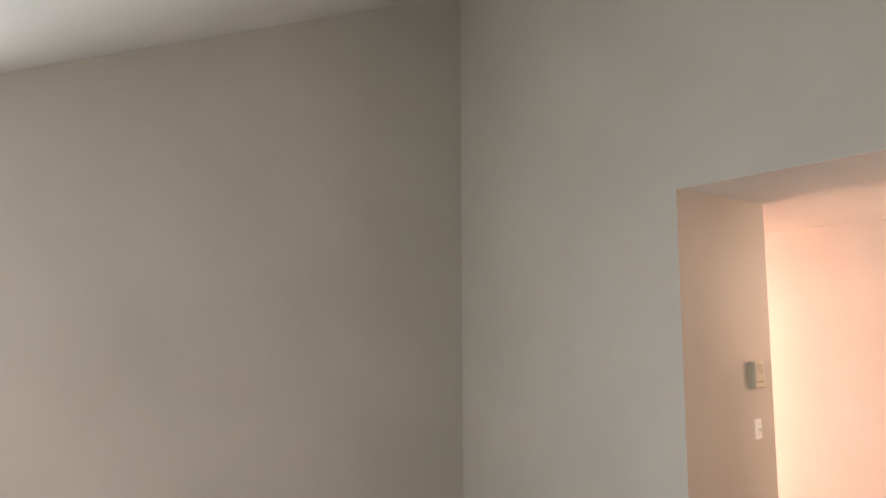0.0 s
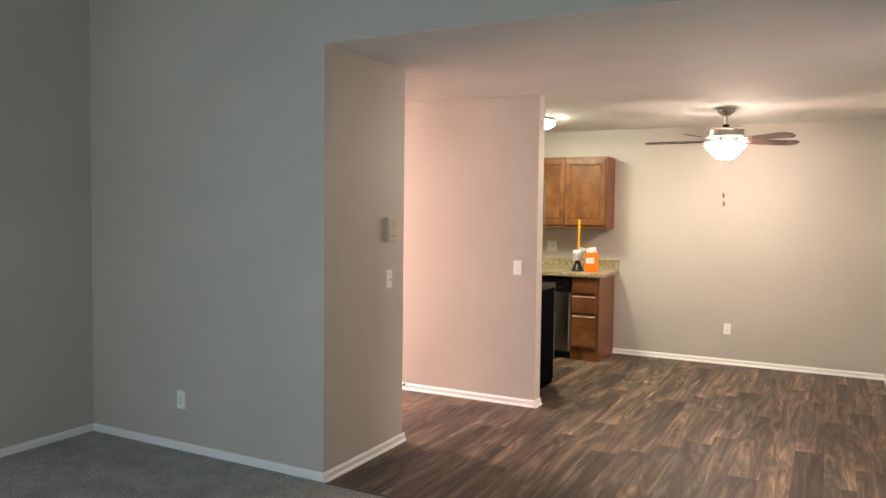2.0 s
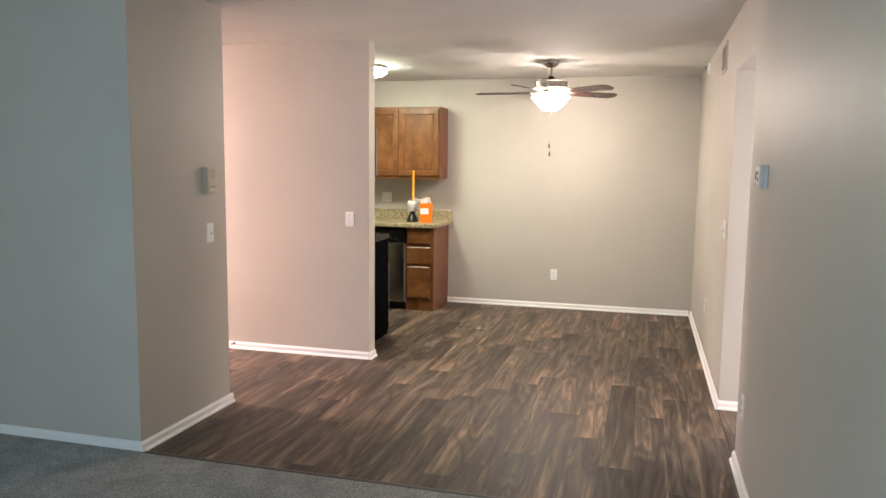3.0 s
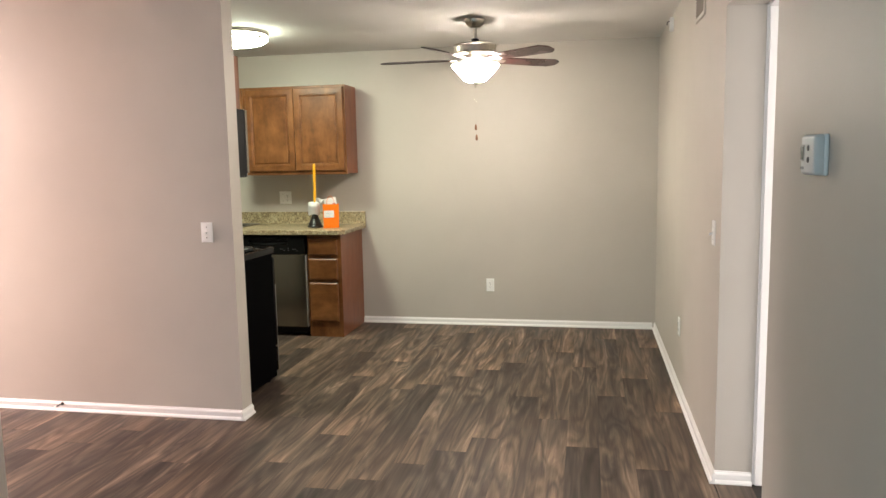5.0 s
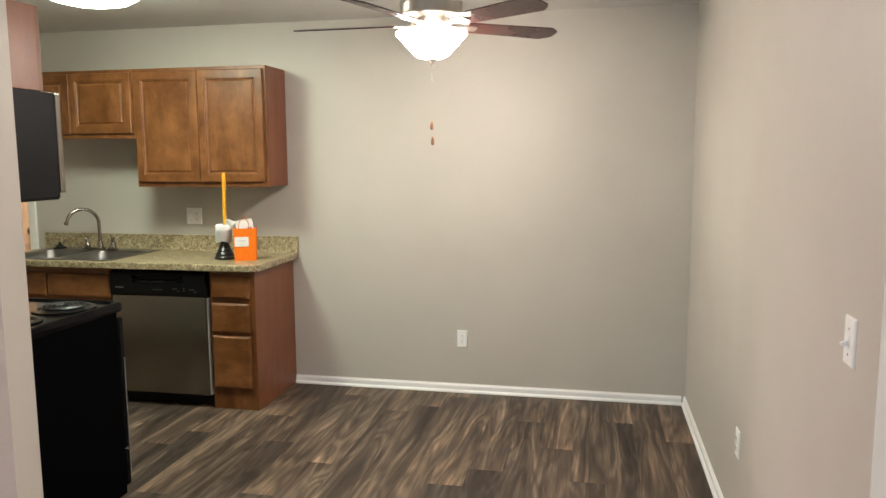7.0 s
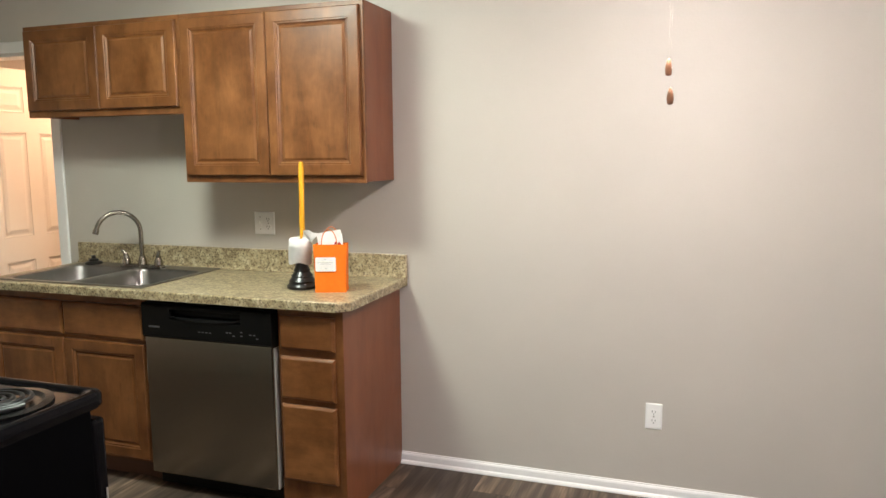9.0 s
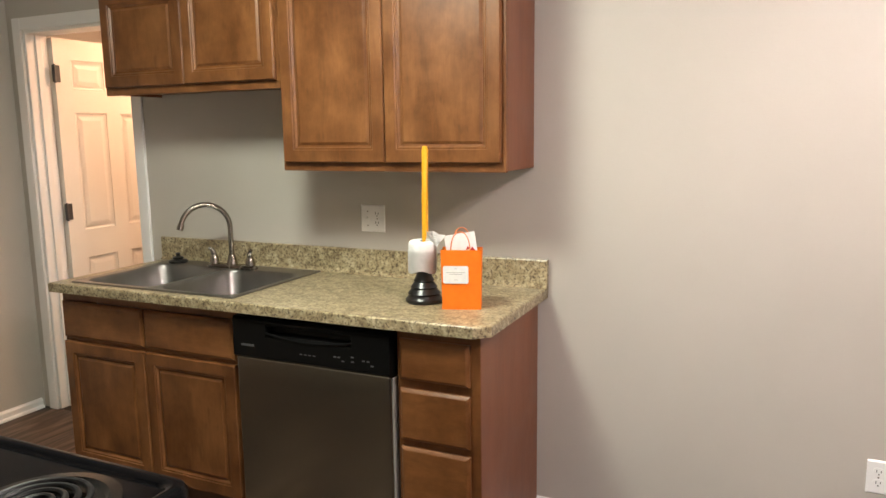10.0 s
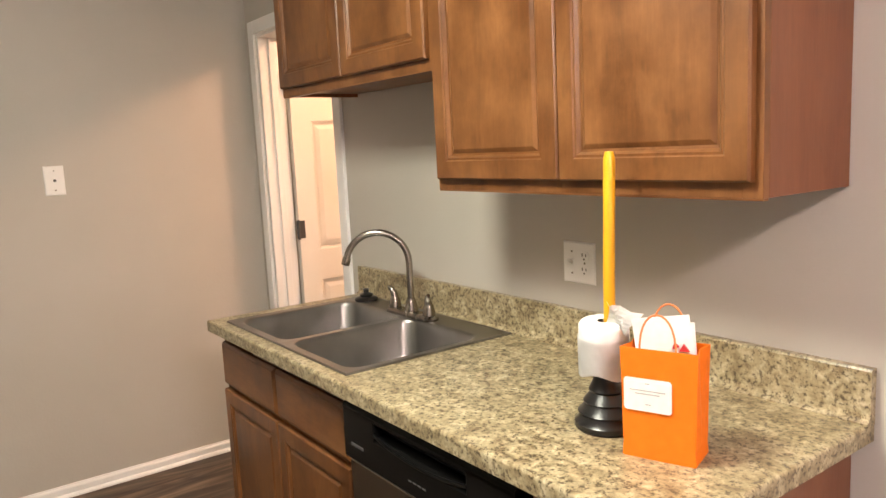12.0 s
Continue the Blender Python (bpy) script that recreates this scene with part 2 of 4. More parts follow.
bsdf(APPLIANCE).inputs["Specular IOR Level"].default_value = 0.01
CASING = painted("dark_grey_casing", (0.007, 0.0075, 0.009), 0.5, grain=220, lift=0.05, patch=0.1)
bsdf(CASING).inputs["Specular IOR Level"].default_value = 0.15
COIL = material("coil_metal", (0.022, 0.022, 0.023), 0.42, 0.6)
PAN = material("black_drip_pan", (0.008, 0.008, 0.008), 0.25, spec=0.3)


def paper(name, colour, lift=0.1, rough=0.75, spec=0.2):
    m = material(name, colour, rough, spec=spec)
    n = node(m, "ShaderNodeTexNoise", Scale=45.0, Detail=5.0)
    link(m, coords(m), n.inputs["Vector"])
    link(m, ramp(m, n.outputs["Fac"], [(0.3, tuple(c * 0.93 for c in colour)), (0.7, tuple(min(1, c * 1.04) for c in colour))]),
         bsdf(m).inputs["Base Color"])
    bump(m, n.outputs["Fac"], lift, 0.003)
    return m


ORANGE = paper("orange_kraft_paper", (0.88, 0.19, 0.008), 0.08, 0.6)
TWINE = paper("orange_twisted_paper", (0.80, 0.24, 0.08), 0.3)
WHITEPAPER = paper("white_paper", (0.80, 0.79, 0.77), 0.06)
TISSUE = paper("soft_tissue", (0.78, 0.77, 0.76), 0.35, 0.9)


def glowing(name, tint, strength):
    m = material(name, (0.85, 0.83, 0.78), 0.4)
    bsdf(m).inputs["Emission Color"].default_value = (*tint, 1)
    bsdf(m).inputs["Emission Strength"].default_value = strength
    return m


BULB = glowing("lit_bulb", FAN_TINT, BULB_GLOW)
BOWLIN = material("white_bowl_glow_shield", (0.80, 0.78, 0.74), 0.5)
FANGLASS = glowing("lit_frosted_bowl", FAN_TINT, FAN_GLOW)
KITCHENGLASS = glowing("lit_kitchen_glass", KITCHEN_TINT, KITCHEN_GLOW)
HALLGLASS = glowing("lit_hall_glass", HALL_TINT, HALL_GLOW)
LAUNDRYGLASS = glowing("lit_laundry_glass", LAUNDRY_TINT, LAUNDRY_GLOW)
GLASS = material("window_glass", (0.9, 0.95, 0.95), 0.02)
bsdf(GLASS).inputs["Transmission Weight"].default_value = 1.0


# ---- mesh helpers ----
def finish(bm, name, mat, smooth=False):
    me = bpy.data.meshes.new(name)
    bmesh.ops.recalc_face_normals(bm, faces=bm.faces)
    if smooth:
        for f in bm.faces:
            f.smooth = True
    bm.to_mesh(me)
    bm.free()
    me.materials.append(mat)
    if smooth:
        me.set_sharp_from_angle(angle=radians(40))
    return me


def part(name, bm, mat, parent=None, label="", smooth=False, m=None):
    """Links a bmesh as one mesh object, under a thing or a part."""
    ob = new(name, finish(bm, name, mat, smooth))
    if parent is not None:
        ob.parent = parent
    if m is not None:
        ob.matrix_basis = m
    if label:
        ob["label"] = label
    return ob


def thing(name, m, label, category, group=""):
    ob = new(name)
    ob.empty_display_size = 0.05
    ob.matrix_basis = m
    return tagged(ob, label, category, group)


def box(lo, hi, bevel=0.0, seg=2, bm=None):
    bm = bm or bmesh.new()
    r = bmesh.ops.create_cube(bm, size=1)
    c = [(a + b) / 2 for a, b in zip(lo, hi)]
    s = [abs(b - a) for a, b in zip(lo, hi)]
    for v in r["verts"]:
        v.co = Vector([v.co[i] * s[i] + c[i] for i in range(3)])
    if bevel:
        edges = list({e for v in r["verts"] for e in v.link_edges})
        bmesh.ops.bevel(bm, geom=edges, offset=bevel, segments=seg, affect="EDGES", profile=0.5)
    return bm


def boxes(spec, bevel=0.0):
    bm = bmesh.new()
    for lo, hi in spec:
        box(lo, hi, bevel, bm=bm)
    return bm


def rings(loops, close_first=True, close_last=True, bm=None, around=True):
    """Skin through loops of points, each with the same count."""
    bm = bm or bmesh.new()
    vs = [[bm.verts.new(p) for p in loop] for loop in loops]
    n = len(vs[0])
    for a, b in zip(vs, vs[1:]):
        for i in range(n if around else n - 1):
            j = (i + 1) % n
            bm.faces.new((a[i], a[j], b[j], b[i]))
    if close_first:
        bm.faces.new(vs[0])
    if close_last:
        bm.faces.new(vs[-1])
    return bm


def lathe(profile, n=32, centre=(0, 0), bm=None, first=True, last=True):
    loops = [[(centre[0] + r * math.cos(2 * math.pi * i / n), centre[1] + r * math.sin(2 * math.pi * i / n), z)
              for i in range(n)] for r, z in profile]
    return rings(loops, first, last, bm)


def tube(points, radius, n=12, bm=None):
    pts = [Vector(p) for p in points]
    rad = radius if isinstance(radius, (list, tuple)) else [radius] * len(pts)
    loops, side = [], None
    for i, p in enumerate(pts):
        d = (pts[min(i + 1, len(pts) - 1)] - pts[max(i - 1, 0)]).normalized()
        if side is None:
            side = d.orthogonal().normalized()
        side = (side - d * side.dot(d)).normalized()
        up = d.cross(side)
        loops.append([p + rad[i] * (math.cos(2 * math.pi * k / n) * side + math.sin(2 * math.pi * k / n) * up) for k in range(n)])
    return rings(loops, bm=bm)


def rect_rings(w, h, profile, bm=None):
    """A panel in the xz plane, centred, facing -y: profile of (inset, height) from the outer edge inwards."""
    loops = []
    for inset, up in profile:
        a, b = w / 2 - inset, h / 2 - inset
        loops.append([(-a, -up, -b), (a, -up, -b), (a, -up, b), (-a, -up, b)])
    return rings(loops, bm=bm)


def rounded_rect(cx, cy, w, h, r, z, per=8):
    pts = []
    for qx, qy, a0 in ((1, 1, 0), (-1, 1, 90), (-1, -1, 180), (1, -1, 270)):
        for k in range(per + 1):
            a = radians(a0 + 90 * k / per)
            pts.append((cx + qx * (w / 2 - r) + r * math.cos(a), cy + qy * (h / 2 - r) + r * math.sin(a), z))
    return pts


def prism(outline, lo, hi, axis=2):
    """Extrudes a closed 2D outline along an axis."""
    def at(p, v):
        q = list(p)
        q.insert(axis, v)
        return q
    return rings([[at(p, lo) for p in outline], [at(p, hi) for p in outline]])


def structure(name, bm, mat, label, category="wall", smooth=False):
    ob = part(name, bm, mat, None, label, smooth)
    return tagged(ob, label, category, kind="structure")


# ---- setting ----
H = 2.44
NORTH, EAST, WEST, LIV_W, LIV_N, PIER_E, PIER_N, HALL_N, SOUTH = 8.10, 0.58, -4.93, -4.356, 3.412, -2.416, 4.268, 5.515, -1.25
HALL_E, HALL_W = -1.953, -6.60
TALL = 4.55
DX0, DX1, DZ = -4.815, -4.06, 2.065      # laundry doorway
RY0, RY1, RZ = 4.175, 5.062, 2.10         # bedroom doorway in the east wall
GREIGE = "greige painted drywall wall"

structure("wall_north", boxes([((WEST - 0.12, NORTH, 0), (DX0, NORTH + 0.12, H)), ((DX0, NORTH, DZ), (DX1, NORTH + 0.12, H)),
                               ((DX1, NORTH, 0), (EAST + 0.16, NORTH + 0.12, H))]), WALL, GREIGE + " behind the kitchen counter")
structure("wall_east", boxes([((EAST, RY1, 0), (EAST + 0.16, NORTH, H)), ((EAST, RY0, RZ), (EAST + 0.16, RY1, H)),
                              ((EAST, LIV_N + 0.12, 0), (EAST + 0.16, RY0, H)), ((EAST, SOUTH, 0), (EAST + 0.16, LIV_N + 0.12, TALL))]),
          WALL, GREIGE + " with a bedroom doorway")
structure("wall_pier", boxes([((LIV_W - 0.12, LIV_N + 0.12, 0), (PIER_E, PIER_N, H))]),
          WALL, GREIGE + " pier beside the hall")
structure("wall_living_north", boxes([((LIV_W - 0.12, LIV_N, 0), (PIER_E, LIV_N + 0.12, TALL)), ((PIER_E, LIV_N, H + 0.004), (EAST, LIV_N + 0.12, TALL))]), WALL, GREIGE + " above the wide opening")
structure("wall_living_west", boxes([((LIV_W - 0.12, 0.2, 0), (LIV_W, LIV_N, TALL)), ((LIV_W - 0.12, -1.1, 0), (LIV_W, 0.2, 0.8)), ((LIV_W - 0.12, -1.1, 2.1), (LIV_W, 0.2, TALL)), ((LIV_W - 0.12, SOUTH - 0.12, 0), (LIV_W, -1.1, TALL))]), WALL, GREIGE + " under a sloped ceiling")
structure("wall_living_south", boxes([((LIV_W, SOUTH - 0.12, 0), (-2.8, SOUTH, TALL)), ((-0.4, SOUTH - 0.12, 0), (EAST + 0.16, SOUTH, TALL)),
                                      ((-2.8, SOUTH - 0.12, 2.05), (-0.4, SOUTH, TALL))]), WALL, GREIGE + " with a patio door")
structure("wall_hall_north", box((HALL_W, HALL_N, 0), (HALL_E, HALL_N + 0.12, H), 0.0), WALL, GREIGE + " between hall and kitchen")
structure("wall_west", box((WEST - 0.12, HALL_N + 0.12, 0), (WEST, NORTH, H)), WALL, GREIGE + " at the end of the kitchen")
# hall end is unseen; lengthened so its lamp lights the wall evenly
structure("wall_hall_west", boxes([((HALL_W - 0.12, PIER_N - 0.12, 0), (HALL_W, HALL_N + 0.12, H)), ((HALL_W, PIER_N - 0.12, 0), (LIV_W - 0.12, PIER_N, H))]), WALL, GREIGE + " closing the hall")
structure("wall_laundry", boxes([((-5.6, NORTH + 0.12, 0), (-5.48, 9.9, H)), ((-3.3, NORTH + 0.12, 0), (-3.18, 9.9, H)),
                                 ((-5.6, 9.9, 0), (-3.18, 10.02, H)), ((-5.6, NORTH, 0), (WEST - 0.12, NORTH + 0.12, H))]), WALL, GREIGE + " of a small laundry room")
structure("wall_bedroom", boxes([((EAST + 0.16, NORTH, 0), (EAST + 0.28, 9.7, H)), ((EAST + 0.16, 9.7, 0), (4.32, 9.82, H)),
                                 ((4.2, 3.0, 0), (4.32, 3.25, H)), ((4.2, 4.65, 0), (4.32, 8.0, H)), ((4.2, 9.4, 0), (4.32, 9.7, H)), ((4.2, 8.0, 0), (4.32, 9.4, 0.9)), ((4.2, 8.0, 2.1), (4.32, 9.4, H)), ((4.2, 3.25, 0), (4.32, 4.65, 0.9)), ((4.2, 3.25, 2.1), (4.32, 4.65, H)),
                                 ((EAST + 0.16, 2.88, 0), (4.32, 3.0, H)),
                                 ((EAST + 0.16, RY1, 0), (EAST + 0.25, NORTH, H)), ((EAST + 0.16, 3.0, 0), (EAST + 0.25, RY0, H)), ((EAST + 0.16, RY0, RZ), (EAST + 0.25, RY1, H))]),
          painted("pale_bedroom_paint", (0.80, 0.79, 0.77)), "pale painted bedroom wall")

# ceilings: flat over dining, hall and kitchen, sloped over the living room
structure("ceiling", boxes([((PIER_E, LIV_N + 0.003, H), (EAST + 0.16, LIV_N + 0.12, H + 0.0035)), ((WEST - 0.12, LIV_N + 0.12, H), (EAST + 0.16, NORTH + 0.12, H + 0.12)), ((HALL_W - 0.12, PIER_N - 0.12, H), (WEST - 0.12, HALL_N + 0.12, H + 0.12))]), CEIL, "flat white textured ceiling", "ceiling")
S0, S1 = 2.88 + 0.4225 * (SOUTH - 0.12), 2.88 + 0.4225 * (LIV_N + 0.12)
structure("ceiling_sloped", prism([(SOUTH - 0.12, S0), (LIV_N, S1 - 0.05), (LIV_N, S1 + 0.1), (SOUTH - 0.12, S0 + 0.15)], LIV_W, EAST, 0), CEIL,
          "white sloped living room ceiling", "ceiling")
structure("ceiling_laundry", box((-5.6, NORTH + 0.12, H), (-3.18, 10.02, H + 0.1)), CEIL, "white laundry ceiling", "ceiling")
structure("ceiling_bedroom", boxes([((EAST + 0.16, 2.88, H), (4.32, 9.82, H + 0.1))]), CEIL, "white bedroom ceiling", "ceiling")

# floors
structure("floor", boxes([((WEST - 0.12, LIV_N - 0.01, -0.12), (EAST + 0.25, NORTH + 0.12, -0.004)), ((HALL_W - 0.12, PIER_N - 0.12, -0.12), (WEST - 0.12, HALL_N + 0.12, -0.004))]), GROUT, "dark wood-look vinyl plank floor", "floor")
structure("floor_living", box((LIV_W - 0.12, SOUTH - 0.12, -0.12), (EAST + 0.16, LIV_N - 0.012, 0.008), 0.004), CARPET, "grey cut-pile carpet floor", "carpet")
structure("floor_laundry", box((-5.6, NORTH + 0.12, -0.12), (-3.18, 10.02, -0.002)), PLANK, "dark vinyl laundry floor", "floor")
structure("floor_bedroom", box((EAST + 0.25, 2.88, -0.12), (4.32, 9.82, 0.006)), painted("pale_carpet", (0.66, 0.66, 0.68), 0.95, 190, 0.8), "pale bedroom carpet floor", "carpet")
structure("ground", box((-80, -80, -0.5), (80, 80, -0.13)), painted("lawn", (0.06, 0.09, 0.03), 0.9, 30, 0.8), "lawn round the building", "ground")
structure("trim_threshold", prism([(LIV_N - 0.028, 0.0), (LIV_N + 0.012, 0.0), (LIV_N + 0.010, 0.004), (LIV_N - 0.012, 0.011), (LIV_N - 0.026, 0.010)], PIER_E + 0.03, EAST - 0.03, 0),
          material("dark_transition_strip", (0.06, 0.05, 0.045), 0.5), "dark transition strip between carpet and vinyl", "trim")


# ---- baseboards ----
def baseboard(name, a, b, side, shoe=True):
    """From a to b in plan; side: unit normal into the room."""
    a, b, n = Vector((*a, 0)), Vector((*b, 0)), Vector((*side, 0))
    prof = [(0, 0), (0.024, 0), (0.0235, 0.007), (0.018, 0.014), (0.0125, 0.017), (0.0125, 0.041), (0.010, 0.047), (0.006, 0.051), (0.005, 0.056), (0, 0.056)]
    if not shoe:
        prof = [(0, 0), (0.0125, 0), (0.0125, 0.041), (0.010, 0.047), (0.006, 0.051), (0.005, 0.056), (0, 0.056)]
    bm = rings([[p + n * d + Vector((0, 0, z)) for d, z in prof] for p in (a, b)])
    return structure(name, bm, TRIM, "white painted baseboard with shoe moulding", "baseboard")


G = 0.024
baseboard("baseboard_north", (-2.012, NORTH), (EAST - G, NORTH), (0, -1))
baseboard("baseboard_east", (EAST, NORTH), (EAST, RY1 - 0.024), (-1, 0))
baseboard("baseboard_recess", (EAST, RY1), (EAST + 0.157, RY1), (0, -1))
baseboard("baseboard_east_near", (EAST, RY0 + 0.024), (EAST, SOUTH), (-1, 0))
baseboard("baseboard_recess_near", (EAST, RY0), (EAST + 0.157, RY0), (0, 1))
baseboard("baseboard_pier_east", (PIER_E, LIV_N - 0.0125), (PIER_E, PIER_N + 0.024), (1, 0))
baseboard("baseboard_living_north", (LIV_W + 0.0125, LIV_N), (PIER_E, LIV_N), (0, -1), False)
baseboard("baseboard_living_west", (LIV_W, LIV_N), (LIV_W, SOUTH), (1, 0), False)
baseboard("baseboard_hall_south", (PIER_E, PIER_N), (HALL_W, PIER_N), (0, 1))
baseboard("baseboard_hall_north", (HALL_W, HALL_N), (HALL_E, HALL_N), (0, -1))
baseboard("baseboard_hall_end", (HALL_E, HALL_N - 0.024), (HALL_E, HALL_N + 0.12), (1, 0))
baseboard("baseboard_west", (WEST, HALL_N + 0.12), (WEST, NORTH - 0.02), (1, 0))


# ---- doors and windows ----
def casing(name, parts):
    bm = boxes(parts, 0.004)
    return structure(name, bm, TRIM, "white painted door casing", "trim")


casing("trim_laundry_door", [((DX0 - 0.058, NORTH - 0.016, 0), (DX0 + 0.004, NORTH, DZ + 0.06)), ((DX1 - 0.004, NORTH - 0.016, 0), (DX1 + 0.058, NORTH, DZ + 0.06)),
                             ((DX0 + 0.004, NORTH - 0.016, DZ - 0.004), (DX1 - 0.004, NORTH, DZ + 0.06))])
casing("trim_laundry_jamb", [((DX0 - 0.002, NORTH + 0.001, 0), (DX0 + 0.018, NORTH + 0.125, DZ)), ((DX1 - 0.018, NORTH + 0.001, 0), (DX1 + 0.002, NORTH + 0.125, DZ)),
                             ((DX0 + 0.018, NORTH + 0.001, DZ - 0.018), (DX1 - 0.018, NORTH + 0.125, DZ)),
                             ((DX0 + 0.018, NORTH + 0.05, 0), (DX0 + 0.029, NORTH + 0.085, DZ - 0.018)), ((DX1 - 0.029, NORTH + 0.05, 0), (DX1 - 0.018, NORTH + 0.085, DZ - 0.018))])


def six_panel_door(name, m, w, h, label):
    """Hinge edge at x = 0, running to x = w, face towards -y."""
    door = thing(name, m, label, "door")
    tagged(door, kind="structure")
    st, mid, th = 0.105, 0.10, 0.035
    pw = (w - 2 * st - mid) / 2
    rows = [(0.23, 0.82), (0.975, 1.635), (1.76, h - 0.11)]
    part("slab", box((0, -th / 2 + 0.006, 0), (w, th / 2 - 0.006, h), 0.001), DOORP, door)
    xs = [0, st, st + pw, st + pw + mid, w - st, w]
    zs = [0] + [z for r in rows for z in r] + [h]
    for s in (-1, 1):
        bm = bmesh.new()
        lo, hi = (-th / 2, -th / 2 + 0.006) if s < 0 else (th / 2 - 0.006, th / 2)
        for i in (0, 2, 4):
            box((xs[i], lo, 0), (xs[i + 1], hi, h), bm=bm)
        for i in (1, 3):
            for k in (0, 2, 4, 6):
                box((xs[i], lo, zs[k]), (xs[i + 1], hi, zs[k + 1]), bm=bm)
        part("stile_and_rail", bm, DOORP, door)
        for i in (1, 3):
            for z0, z1 in rows:
                b = rect_rings(xs[i + 1] - xs[i], z1 - z0, [(0.0, 0.0), (0.002, 0.004), (0.016, -0.0005), (0.024, 0.0), (0.045, 0.005)])
                if s > 0:
                    bmesh.ops.scale(b, vec=(1, -1, 1), verts=b.verts)
                part("panel", b, DOORP, door, m=pose((xs[i] + xs[i + 1]) / 2, s * (th / 2 - 0.006), (z0 + z1) / 2))
    for z in (0.25, 1.09, 1.84):
        bm = box((-0.016, -th / 2 - 0.006, z - 0.045), (0.030, -th / 2 - 0.0005, z + 0.045), 0.001)
        tube([(-0.006, -th / 2 - 0.008, z - 0.05), (-0.006, -th / 2 - 0.008, z + 0.05)], 0.006, 10, bm=bm)
        part("hinge", bm, DARKMETAL, door, "dull steel butt hinge")
    kb = lathe([(0.0, 0), (0.032, 0.0), (0.032, 0.006), (0.012, 0.01), (0.012, 0.03), (0.026, 0.04), (0.027, 0.055), (0.015, 0.065), (0.0, 0.066)], 24, first=False, last=False)
    part("knob", kb, CHROME, door, "satin nickel knob", True, pose(w - 0.06, -th / 2, 0.93, 90, 0, 0))
    return door


six_panel_door("door_1", pose(DX0 + 0.024, NORTH + 0.135, 0.012, 0, 0, 91), 0.74, 2.03, "cream six-panel interior door standing open")

# bedroom doorway: white jamb set behind the drywall reveal
casing("trim_bedroom_jamb", [((EAST + 0.160, RY1 - 0.006, 0), (EAST + 0.250, RY1 + 0.012, RZ)), ((EAST + 0.160, RY0 - 0.012, 0), (EAST + 0.250, RY0 + 0.006, RZ)),
                             ((EAST + 0.160, RY0 + 0.006, RZ - 0.012), (EAST + 0.250, RY1 - 0.006, RZ + 0.006)),
                             ((EAST + 0.168, RY1 - 0.016, 0), (EAST + 0.205, RY1 - 0.006, RZ - 0.012))])
for z in (0.42, 1.135, 1.845):
    hp = tagged(part("hinge_plate", box((EAST + 0.234, RY1 - 0.0085, z - 0.04), (EAST + 0.247, RY1 - 0.0055, z + 0.04), 0.001), CHROME), "dull metal hinge plate let into the white jamb", "hinge", "jamb hinge plates")

# assumed patio door behind the walker; living room and bedroom windows, all unseen
win = thing("window_1", pose(-1.6, SOUTH - 0.06, 0), "white framed sliding patio door", "window")
tagged(win, kind="structure")
for x0, x1 in ((-1.2, 0.03), (-0.03, 1.2)):
    y = 0.015 if x0 < -1 else -0.02
    part("window_frame", boxes([((x0, y - 0.02, 0), (x0 + 0.06, y + 0.02, 2.05)), ((x1 - 0.06, y - 0.02, 0), (x1, y + 0.02, 2.05)),
                                ((x0 + 0.06, y - 0.02, 0), (x1 - 0.06, y + 0.02, 0.08)), ((x0 + 0.06, y - 0.02, 1.97), (x1 - 0.06, y + 0.02, 2.05))]), TRIM, win)
    pane = part("pane", box((x0 + 0.06, y - 0.003, 0.08), (x1 - 0.06, y + 0.003, 1.97)), GLASS, win)
    pane.visible_shadow = False
# window added out of view for the side fill
win = thing("window_3", pose(LIV_W - 0.06, -0.45, 1.45), "white framed living room window, added out of view", "window")
tagged(win, kind="structure")
part("window_frame", boxes([((-0.03, -0.65, -0.65), (0.03, -0.6, 0.65)), ((-0.03, 0.6, -0.65), (0.03, 0.65, 0.65)), ((-0.03, -0.6, -0.65), (0.03, 0.6, -0.6)), ((-0.03, -0.6, 0.6), (0.03, 0.6, 0.65))]), TRIM, win)
pane = part("pane", box((-0.003, -0.6, -0.6), (0.003, 0.6, 0.6)), GLASS, win)
pane.visible_shadow = False
# both bedroom windows are unseen, added for the two bedroom lamps
win = thing("window_2", pose(4.26, 3.95, 1.5), "white framed bedroom window, added out of view", "window")
tagged(win, kind="structure")
part("window_frame", boxes([((-0.03, -0.7, -0.6), (0.03, -0.65, 0.6)), ((-0.03, 0.65, -0.6), (0.03, 0.7, 0.6)), ((-0.03, -0.65, -0.6), (0.03, 0.65, -0.55)),
                            ((-0.03, -0.65, 0.55), (0.03, 0.65, 0.6)), ((-0.03, -0.02, -0.55), (0.03, 0.02, 0.55))]), TRIM, win)
pane = part("pane", box((-0.003, -0.65, -0.55), (0.003, 0.65, 0.55)), GLASS, win)
pane.visible_shadow = False
copy_thing(win, pose(4.26, 8.7, 1.5)).name = "window_4"


# ---- kitchen cabinets ----
DOOR_PROFILE = [(0.0, 0.0), (0.0, 0.014), (0.004, 0.0195), (0.046, 0.0205), (0.049, 0.0175), (0.054, 0.0180), (0.060, 0.0110), (0.066, 0.0100)]
DRAWER_PROFILE = [(0.0, 0.0), (0.0, 0.010), (0.008, 0.017), (0.012, 0.019)]


